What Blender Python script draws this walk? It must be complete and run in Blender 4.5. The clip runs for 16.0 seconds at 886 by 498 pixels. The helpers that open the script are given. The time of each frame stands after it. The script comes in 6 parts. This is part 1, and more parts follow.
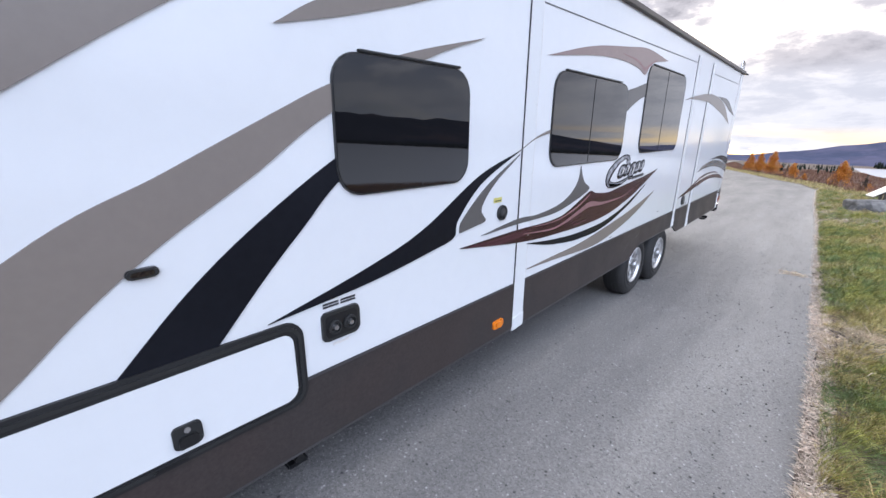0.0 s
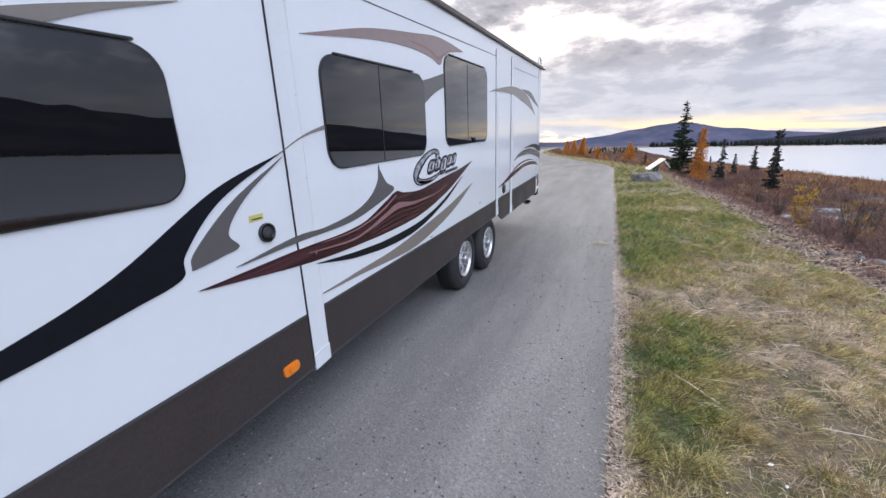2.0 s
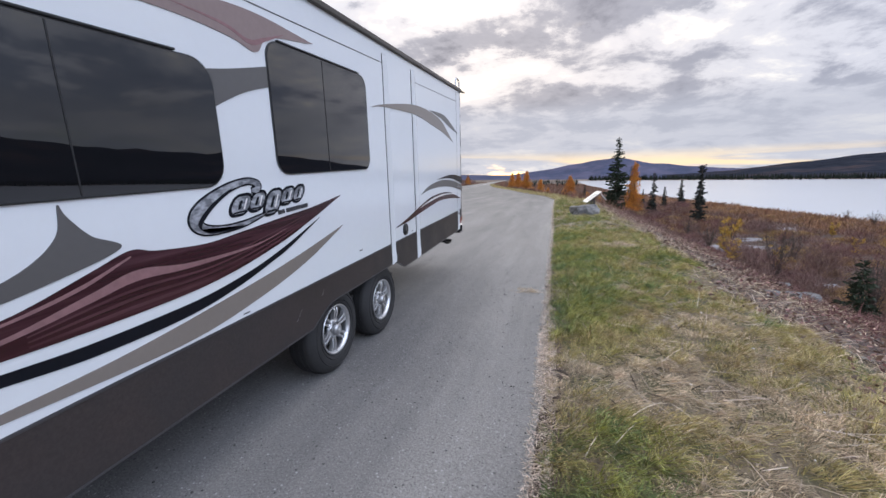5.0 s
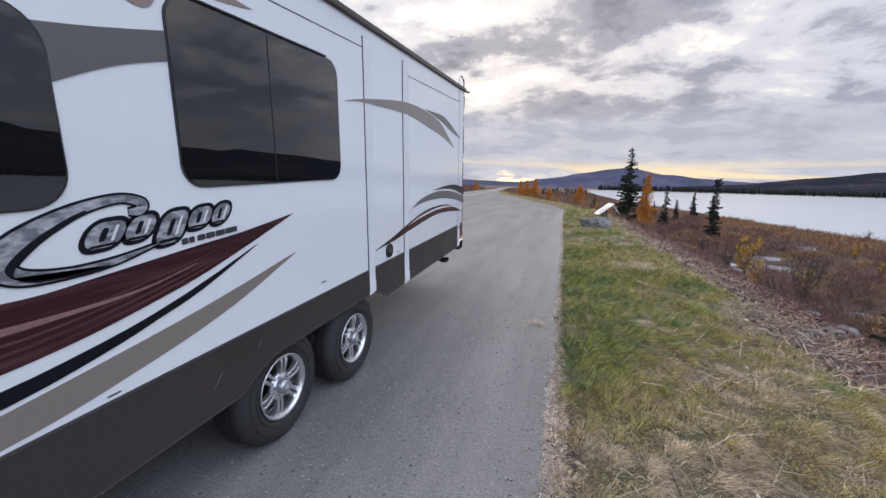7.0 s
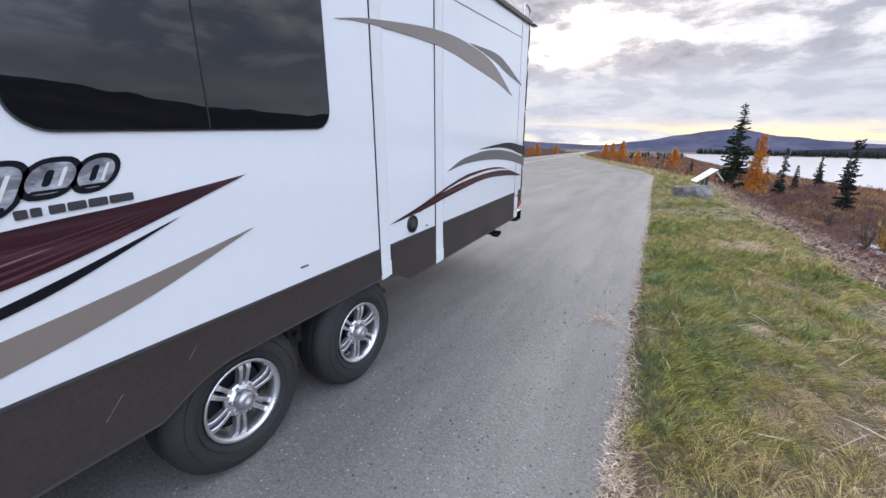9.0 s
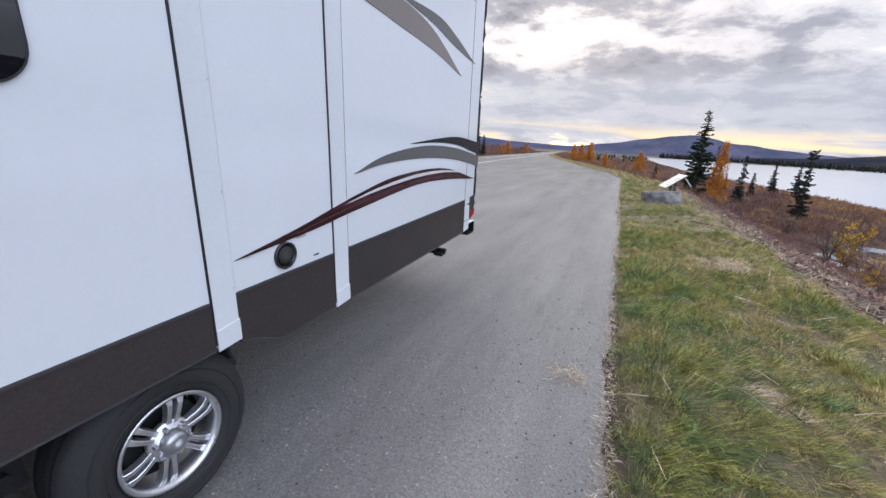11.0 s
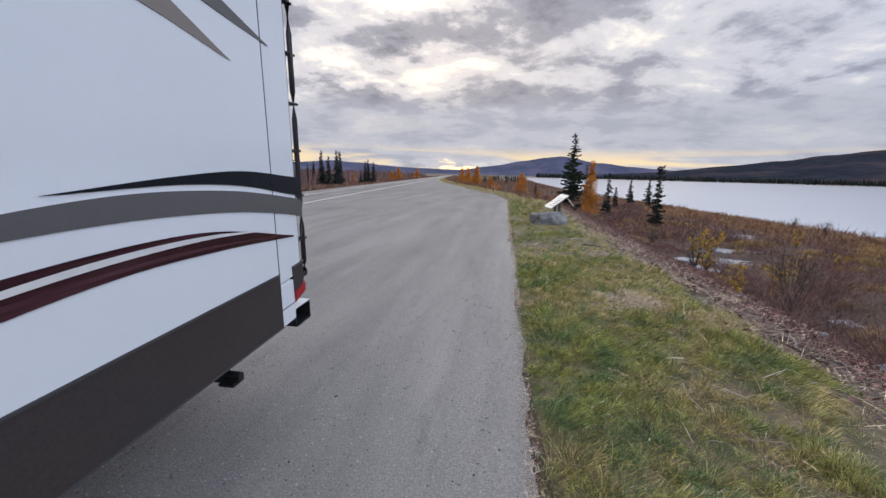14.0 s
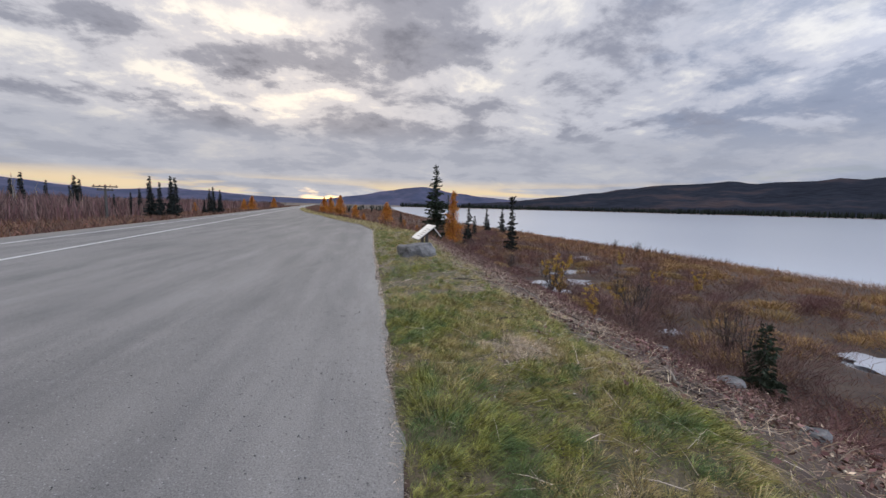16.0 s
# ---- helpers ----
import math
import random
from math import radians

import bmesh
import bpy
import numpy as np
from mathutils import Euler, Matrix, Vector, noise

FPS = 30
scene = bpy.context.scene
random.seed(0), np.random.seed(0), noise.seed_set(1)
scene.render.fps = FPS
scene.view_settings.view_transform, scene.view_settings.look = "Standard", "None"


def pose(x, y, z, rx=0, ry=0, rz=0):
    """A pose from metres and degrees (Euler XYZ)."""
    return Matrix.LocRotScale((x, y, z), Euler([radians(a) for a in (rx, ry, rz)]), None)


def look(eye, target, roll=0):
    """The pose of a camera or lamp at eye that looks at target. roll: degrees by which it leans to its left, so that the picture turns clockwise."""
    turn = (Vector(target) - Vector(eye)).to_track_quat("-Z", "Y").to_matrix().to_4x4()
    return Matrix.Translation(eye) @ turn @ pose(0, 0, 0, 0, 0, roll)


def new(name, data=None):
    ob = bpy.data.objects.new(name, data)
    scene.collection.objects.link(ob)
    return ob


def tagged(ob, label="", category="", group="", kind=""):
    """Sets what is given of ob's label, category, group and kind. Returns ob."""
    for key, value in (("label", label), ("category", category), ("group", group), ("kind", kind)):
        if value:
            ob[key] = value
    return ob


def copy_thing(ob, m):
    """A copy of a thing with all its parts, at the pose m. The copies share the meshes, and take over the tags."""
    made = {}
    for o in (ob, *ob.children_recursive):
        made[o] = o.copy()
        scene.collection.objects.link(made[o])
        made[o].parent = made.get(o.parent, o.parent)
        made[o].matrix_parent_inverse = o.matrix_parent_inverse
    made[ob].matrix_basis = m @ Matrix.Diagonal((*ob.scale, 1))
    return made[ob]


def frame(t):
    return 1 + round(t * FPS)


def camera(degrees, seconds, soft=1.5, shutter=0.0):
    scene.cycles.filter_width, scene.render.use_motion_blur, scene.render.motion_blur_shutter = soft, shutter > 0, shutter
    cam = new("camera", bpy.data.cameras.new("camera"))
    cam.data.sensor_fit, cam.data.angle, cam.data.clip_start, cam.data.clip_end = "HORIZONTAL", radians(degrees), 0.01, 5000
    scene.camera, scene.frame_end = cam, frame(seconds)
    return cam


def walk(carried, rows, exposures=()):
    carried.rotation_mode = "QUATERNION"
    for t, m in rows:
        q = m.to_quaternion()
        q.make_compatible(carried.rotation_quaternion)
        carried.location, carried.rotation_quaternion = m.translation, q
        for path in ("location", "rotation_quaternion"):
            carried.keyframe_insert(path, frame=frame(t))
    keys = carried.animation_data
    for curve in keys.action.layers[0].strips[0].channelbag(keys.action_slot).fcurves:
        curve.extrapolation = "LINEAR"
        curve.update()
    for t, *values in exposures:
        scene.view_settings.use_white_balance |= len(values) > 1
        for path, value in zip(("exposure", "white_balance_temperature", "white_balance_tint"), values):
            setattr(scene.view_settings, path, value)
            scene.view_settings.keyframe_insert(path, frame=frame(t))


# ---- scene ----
cam = camera(95.5, 16.0)
PATH = [
    (0, (1.417, -4.91, 1.627), (0.1, -3.489, 1.131), 2.7),
    (0.5, (1.308, -4.788, 1.665), (0.251, -3.151, 1.214), 2.3),
    (1, (1.431, -4.646, 1.647), (0.471, -2.959, 1.165), 0.4),
    (1.5, (1.594, -4.46, 1.628), (0.712, -2.735, 1.13), -0.7),
    (2, (1.547, -4.274, 1.63), (0.768, -2.497, 1.144), -0.8),
    (2.5, (1.473, -4.086, 1.667), (0.771, -2.273, 1.201), -0.8),
    (3, (1.589, -3.892, 1.646), (0.926, -2.062, 1.185), -0.9),
    (3.5, (1.756, -3.673, 1.629), (1.117, -1.832, 1.179), -0.9),
    (4, (1.752, -3.41, 1.585), (1.128, -1.56, 1.151), -0.6),
    (4.5, (1.745, -3.117, 1.608), (1.149, -1.248, 1.22), -0.1),
    (4.7, (1.765, -2.998, 1.597), (1.184, -1.119, 1.231), -0.5),
    (6.8, (1.656, -2.13, 1.705), (1.175, -0.206, 1.451), 1.7),
    (7, (1.661, -2.018, 1.693), (1.062, -0.137, 1.374), 1.5),
    (7.5, (1.638, -1.818, 1.664), (0.827, -0.041, 1.236), 1.4),
    (8, (1.52, -1.59, 1.651), (0.62, 0.132, 1.175), 1.9),
    (8.5, (1.507, -1.362, 1.651), (0.58, 0.34, 1.155), 1.6),
    (9, (1.661, -1.099, 1.636), (0.745, 0.607, 1.139), 1.4),
    (9.2, (1.713, -1.012, 1.613), (0.795, 0.699, 1.136), 0.8),
    (11.3, (1.474, 0.215, 1.65), (0.701, 1.987, 1.135), 3.9),
    (11.5, (1.501, 0.318, 1.68), (0.695, 2.075, 1.166), 3.4),
    (12, (1.409, 0.561, 1.698), (0.639, 2.336, 1.191), 2.6),
    (12.5, (1.458, 0.872, 1.685), (0.724, 2.664, 1.185), 1.4),
    (13, (1.457, 1.145, 1.683), (0.829, 2.981, 1.199), 1.2),
    (13.5, (1.351, 1.438, 1.707), (0.859, 3.328, 1.278), 1.2),
    (14, (1.36, 1.731, 1.703), (1.033, 3.669, 1.334), 1.4),
    (14.5, (1.415, 2.011, 1.711), (1.263, 3.982, 1.408), 1.2),
    (15, (1.313, 2.342, 1.714), (1.352, 4.325, 1.452), 2.4),
    (15.5, (1.293, 2.646, 1.718), (1.505, 4.622, 1.49), 1.8),
    (16, (1.373, 2.941, 1.72), (1.69, 4.904, 1.508), 1.4),
]
walk(cam, [(t, look(eye, target, roll)) for t, eye, target, roll in PATH],
     exposures=[(0, 0.28), (0.5, 0.0), (1.0, -0.12), (1.5, 0.02), (3.5, -0.2), (4.5, -0.18), (7, -0.32), (7.5, -0.12), (8.5, 0.06), (9, 0.05), (11.5, -0.2), (12.5, -0.36), (13.2, -0.38), (14.5, -0.5), (16, -0.63)])

# ---- world, sun, exposure ----
SUN_AZ, SUN_EL = -9.0, 13.0          # degrees east of +y, above the horizon


def sky_world():
    w = bpy.data.worlds.new("overcast_sky")
    scene.world = w
    w.use_nodes = True
    nt = w.node_tree
    nt.nodes.clear()
    N, L = nt.nodes.new, nt.links.new

    def math_(op, a, b=None, c=None, clamp=False):
        n = N("ShaderNodeMath")
        n.operation, n.use_clamp = op, clamp
        for i, v in enumerate((a, b, c)):
            if v is None:
                continue
            if isinstance(v, (int, float)):
                n.inputs[i].default_value = v
            else:
                L(v, n.inputs[i])
        return n.outputs[0]

    def ramp(f, stops, mode="EASE"):
        n = N("ShaderNodeValToRGB")
        n.color_ramp.interpolation = mode
        e = n.color_ramp.elements
        while len(e) < len(stops):
            e.new(0.5)
        for el, (p, c) in zip(e, stops):
            el.position, el.color = p, (*c, 1) if isinstance(c, tuple) else (c, c, c, 1)
        L(f, n.inputs[0])
        return n.outputs[0]

    def mix(f, a, b, kind="MIX"):
        n = N("ShaderNodeMix")
        n.data_type, n.blend_type = "RGBA", kind
        for s, v in ((n.inputs[0], f), (n.inputs[6], a), (n.inputs[7], b)):
            if isinstance(v, (int, float)):
                s.default_value = v
            elif isinstance(v, tuple):
                s.default_value = (*v, 1)
            else:
                L(v, s)
        return n.outputs[2]

    tc = N("ShaderNodeTexCoord").outputs["Generated"]
    sep = N("ShaderNodeSeparateXYZ")
    L(tc, sep.inputs[0])
    x, y, z = sep.outputs
    up = math_("MAXIMUM", z, 0.0)
    # a flat cloud layer seen in perspective
    k = math_("DIVIDE", 1.0, math_("ADD", up, 0.20))
    comb = N("ShaderNodeCombineXYZ")
    L(math_("MULTIPLY", x, k), comb.inputs[0])
    L(math_("MULTIPLY", y, k), comb.inputs[1])

    def noise_tex(scale, detail, rough, off, stretch=(1, 1, 1), dist=0.0, vec=None):
        m = N("ShaderNodeMapping")
        L(vec or comb.outputs[0], m.inputs[0])
        m.inputs["Location"].default_value = off
        m.inputs["Scale"].default_value = stretch
        n = N("ShaderNodeTexNoise")
        n.inputs["Scale"].default_value = scale
        n.inputs["Detail"].default_value = detail
        n.inputs["Roughness"].default_value = rough
        n.inputs["Distortion"].default_value = dist
        L(m.outputs[0], n.inputs[0])
        return n.outputs[0]

    big = noise_tex(0.75, 3, 0.5, (3.1, 1.7, 0), (1, 1.15, 1), 0.3)
    mid = noise_tex(2.3, 12, 0.63, (0.6, 5.2, 0), (1, 0.95, 1), 0.2)
    f = math_("ADD", math_("MULTIPLY", big, 0.35), math_("MULTIPLY", mid, 0.65))
    f = math_("ADD", f, 0.004)
    # banks and breaks of the deck: bearing and its spread in degrees, height and its spread, thickness
    warp = noise_tex(3.4, 8, 0.65, (4.4, 1.1, 0))
    warp2 = noise_tex(3.9, 8, 0.65, (1.4, 9.1, 0))
    bearing = math_("ADD", math_("MULTIPLY", math_("ARCTAN2", x, y), 57.3), math_("MULTIPLY", math_("SUBTRACT", warp, 0.5), 42.0))
    rise = math_("ADD", z, math_("MULTIPLY", math_("SUBTRACT", warp2, 0.5), 0.17))
    for b0, bw, r0, rw, amount in ((-15.0, 8, 0.290, 0.026, -0.13), (-3.0, 13, 0.325, 0.022, -0.11), (12.0, 10, 0.365, 0.018, -0.08), (-24.0, 6, 0.165, 0.03, -0.09), (-31.0, 7, 0.20, 0.022, -0.07), (-32.0, 8, 0.31, 0.025, -0.08),
                                   (-4.0, 8, 0.225, 0.028, 0.09), (-18.5, 5, 0.212, 0.020, 0.08), (24.0, 13, 0.235, 0.03, 0.03), (-22.0, 10, 0.365, 0.022, 0.07), (-35.0, 5, 0.24, 0.025, 0.06), (12.0, 8, 0.290, 0.02, 0.05), (52.0, 12, 0.27, 0.03, -0.07), (42.0, 9, 0.165, 0.02, -0.06)):
        du = math_("DIVIDE", math_("SUBTRACT", bearing, b0), bw)
        dv = math_("DIVIDE", math_("SUBTRACT", rise, r0), rw)
        g = math_("EXPONENT", math_("MULTIPLY", math_("ADD", math_("MULTIPLY", du, du), math_("MULTIPLY", dv, dv)), -0.7))
        f = math_("MULTIPLY_ADD", g, amount, f)
    cloud = ramp(f, [(0.30, (0.27, 0.285, 0.36)), (0.42, (0.44, 0.46, 0.56)), (0.525, (0.84, 0.85, 0.94)), (0.64, (1.30, 1.25, 1.18))])
    # the sun behind the layer brightens it on that side
    az, el = radians(SUN_AZ), radians(SUN_EL)
    dot = math_("ADD", math_("ADD", math_("MULTIPLY", x, math.sin(az) * math.cos(el)), math_("MULTIPLY", y, math.cos(az) * math.cos(el))), math_("MULTIPLY", z, math.sin(el)))
    glow = math_("POWER", math_("MAXIMUM", dot, 0.0), 14.0)
    gain = math_("ADD", 1.0, math_("MULTIPLY", glow, 0.26))
    # brighter overhead; bright lobe added high over the lake, away from sunset, to light the trailer
    gain = math_("ADD", gain, math_("MULTIPLY", math_("POWER", up, 2.2), 1.0))
    thin = math_("ADD", math_("ADD", math_("MULTIPLY", x, 0.80), math_("MULTIPLY", y, -0.48)), math_("MULTIPLY", z, 0.36))
    thin = math_("MULTIPLY", math_("POWER", math_("MAXIMUM", thin, 0.0), 4.0), 5.6)
    comb2 = N("ShaderNodeCombineXYZ")
    for i in range(3):
        L(gain, comb2.inputs[i])
    cloud = mix(1.0, cloud, comb2.outputs[0], "MULTIPLY")
    comb3 = N("ShaderNodeCombineXYZ")
    for i, t in enumerate((0.42, 0.5, 0.66)):
        L(math_("MULTIPLY", thin, t), comb3.inputs[i])
    cloud = mix(1.0, cloud, comb3.outputs[0], "ADD")
    cloud = mix(1.0, cloud, mix(math_("MULTIPLY", glow, 0.9), (1.0, 1.0, 1.0), (1.10, 1.0, 0.88)), "MULTIPLY")
    # bluer cloud away from the sunset
    cool = ramp(math_("MULTIPLY_ADD", x, 0.5, 0.5), [(0.60, 0.0), (0.88, 1.0)])
    cloud = mix(cool, cloud, mix(1.0, cloud, (0.95, 0.975, 1.03), "MULTIPLY"))
    # soft rain-grey veil under the far edge of the deck
    veil = ramp(up, [(0.0, 0.45), (0.05, 0.75), (0.13, 0.7), (0.19, 0.0)])
    cloud = mix(veil, cloud, (0.63, 0.66, 0.77))
    # thin streaks low over the hills: warm light under the cloud deck, grey bars across it
    streak = noise_tex(1.0, 5, 0.55, (2.0, 0.4, 7.5), (2.6, 2.6, 38.0), 0.2, tc)
    low = ramp(up, [(0.0, 1.0), (0.032, 1.0), (0.068, 0.0), (1.0, 0.0)])
    bar = ramp(streak, [(0.43, 0.0), (0.58, 1.0)])
    side = ramp(math_("MULTIPLY_ADD", y, 0.5, 0.5), [(0.60, 0.0), (0.93, 1.0)])
    warmth = math_("MULTIPLY", math_("MULTIPLY", low, bar), side)
    cloud = mix(math_("MULTIPLY", warmth, 0.8), cloud, (1.5, 1.14, 0.66))
    # gaps of blue
    sky = N("ShaderNodeTexSky")
    sky.sky_type, sky.sun_disc = "NISHITA", False
    sky.sun_elevation, sky.sun_rotation = el, az
    tint = mix(1.0, sky.outputs[0], (0.13, 0.13, 0.13), "MULTIPLY")
    gapn = noise_tex(0.75, 5, 0.6, (8.3, 2.2, 0), (1, 1, 1), 0.4)
    gap = ramp(gapn, [(0.60, 0.0), (0.74, 0.55)])
    cloud = mix(gap, cloud, tint)
    # thin blue-grey sky high over the lake, and bars of it low beyond the hill
    east = ramp(math_("MULTIPLY", bearing, 0.01), [(0.33, 0.0), (0.46, 1.0)])
    open_ = ramp(mid, [(0.44, 0.75), (0.58, 0.0)])
    cloud = mix(math_("MULTIPLY", math_("MULTIPLY", east, open_), ramp(up, [(0.03, 0.9), (0.10, 0.15), (0.17, 0.55), (0.30, 0.8), (0.6, 0.0)])), cloud, (0.46, 0.56, 0.78))
    bg = N("ShaderNodeBackground")
    bg.inputs[1].default_value = 1.0
    L(cloud, bg.inputs[0])
    out = N("ShaderNodeOutputWorld")
    L(bg.outputs[0], out.inputs[0])


sky_world()
sun = new("sun", bpy.data.lights.new("sun", "SUN"))
sun.data.energy, sun.data.angle, sun.data.color = 0.8, radians(14), (1.0, 0.9, 0.78)
_s = Vector((math.sin(radians(SUN_AZ)) * math.cos(radians(SUN_EL)), math.cos(radians(SUN_AZ)) * math.cos(radians(SUN_EL)), math.sin(radians(SUN_EL))))
sun.matrix_world = look(_s * 100, (0, 0, 0))

# ---- materials ----


def mat(name, base, rough=0.6, metal=0.0, vary=0.2, scale=4.0, fine=60.0, bump=0.0, rnd="", spread=0.35, other=None, spec=0.5, stretch=(1, 1, 1), coat=0.0, mixlo=0.42, mixhi=0.58, hue=0.0, speck=None):
    """Noise at two scales over a base colour; other: a second colour in patches; rnd: variation by island or object."""
    m = bpy.data.materials.new(name)
    m.use_nodes = True
    nt = m.node_tree
    N, L = nt.nodes.new, nt.links.new
    b = nt.nodes["Principled BSDF"]
    b.inputs["Roughness"].default_value = rough
    b.inputs["Metallic"].default_value = metal
    b.inputs["Specular IOR Level"].default_value = spec
    b.inputs["Coat Weight"].default_value = coat
    tc = N("ShaderNodeTexCoord")
    mp = N("ShaderNodeMapping")
    mp.inputs["Scale"].default_value = stretch
    L(tc.outputs["Object"], mp.inputs[0])
    n1, n2 = N("ShaderNodeTexNoise"), N("ShaderNodeTexNoise")
    for n, s, d in ((n1, scale, 4), (n2, fine, 5)):
        n.inputs["Scale"].default_value = s
        n.inputs["Detail"].default_value = d
        n.inputs["Roughness"].default_value = 0.6
        L(mp.outputs[0], n.inputs[0])
    col = N("ShaderNodeMix")
    col.data_type = "RGBA"
    col.inputs[6].default_value = (*base, 1)
    col.inputs[7].default_value = (*(other or base), 1)
    r = N("ShaderNodeMapRange")
    r.inputs[1].default_value, r.inputs[2].default_value = mixlo, mixhi
    L(n1.outputs[0], r.inputs[0])
    L(r.outputs[0], col.inputs[0])
    v = N("ShaderNodeMapRange")
    v.inputs[1].default_value, v.inputs[2].default_value = 0.25, 0.75
    v.inputs[3].default_value, v.inputs[4].default_value = 1 - vary, 1 + vary
    both = N("ShaderNodeMath")
    both.operation = "MULTIPLY_ADD"
    both.inputs[1].default_value = 0.5
    half = N("ShaderNodeMath")
    half.operation = "MULTIPLY"
    half.inputs[1].default_value = 0.5
    L(n1.outputs[0], half.inputs[0])
    L(n2.outputs[0], both.inputs[0])
    L(half.outputs[0], both.inputs[2])
    L(both.outputs[0], v.inputs[0])
    h = N("ShaderNodeHueSaturation")
    L(col.outputs[2], h.inputs["Color"])
    if rnd:
        if rnd == "island":
            src = N("ShaderNodeNewGeometry").outputs["Random Per Island"]
        else:
            src = N("ShaderNodeObjectInfo").outputs["Random"]
        s = N("ShaderNodeMapRange")
        s.inputs[3].default_value, s.inputs[4].default_value = 1 - spread, 1 + spread
        L(src, s.inputs[0])
        mul = N("ShaderNodeMath")
        mul.operation = "MULTIPLY"
        L(s.outputs[0], mul.inputs[0])
        L(v.outputs[0], mul.inputs[1])
        L(mul.outputs[0], h.inputs["Value"])
        if hue:
            hr = N("ShaderNodeMapRange")
            hr.inputs[3].default_value, hr.inputs[4].default_value = 0.5 - hue, 0.5 + hue
            wn = N("ShaderNodeMath")
            wn.operation = "FRACT"
            wm = N("ShaderNodeMath")
            wm.operation = "MULTIPLY"
            wm.inputs[1].default_value = 7.13
            L(src, wm.inputs[0])
            L(wm.outputs[0], wn.inputs[0])
            L(wn.outputs[0], hr.inputs[0])
            L(hr.outputs[0], h.inputs["Hue"])
    else:
        L(v.outputs[0], h.inputs["Value"])
    L(h.outputs[0], b.inputs["Base Color"])
    rr = N("ShaderNodeMapRange")
    rr.inputs[1].default_value, rr.inputs[2].default_value = 0.3, 0.7
    rr.inputs[3].default_value, rr.inputs[4].default_value = rough - (0.08 if rough > 0.4 else 0.01), min(rough + (0.1 if rough > 0.4 else 0.015), 1)
    L(n1.outputs[0], rr.inputs[0])
    L(rr.outputs[0], b.inputs["Roughness"])
    if bump:
        bn = N("ShaderNodeBump")
        bn.inputs["Strength"].default_value = bump
        bn.inputs["Distance"].default_value = 0.01
        L(n2.outputs[0], bn.inputs["Height"])
        L(bn.outputs[0], b.inputs["Normal"])
    if speck:
        # light and dark grains of stone
        vo = N("ShaderNodeTexVoronoi")
        vo.inputs["Scale"].default_value = 160.0
        L(tc.outputs["Object"], vo.inputs["Vector"])
        sp = N("ShaderNodeSeparateColor")
        L(vo.outputs["Color"], sp.inputs[0])
        for lo, hi, tone, src in ((0.78, 1.0, speck[0], sp.outputs[0]), (0.80, 1.0, speck[1], sp.outputs[1])):
            f = N("ShaderNodeMapRange")
            f.inputs[1].default_value, f.inputs[2].default_value = lo, hi
            L(src, f.inputs[0])
            mx = N("ShaderNodeMix")
            mx.data_type = "RGBA"
            L(f.outputs[0], mx.inputs[0])
            L(b.inputs["Base Color"].links[0].from_socket, mx.inputs[6])
            mx.inputs[7].default_value = (*tone, 1)
            L(mx.outputs[2], b.inputs["Base Color"])
    return m


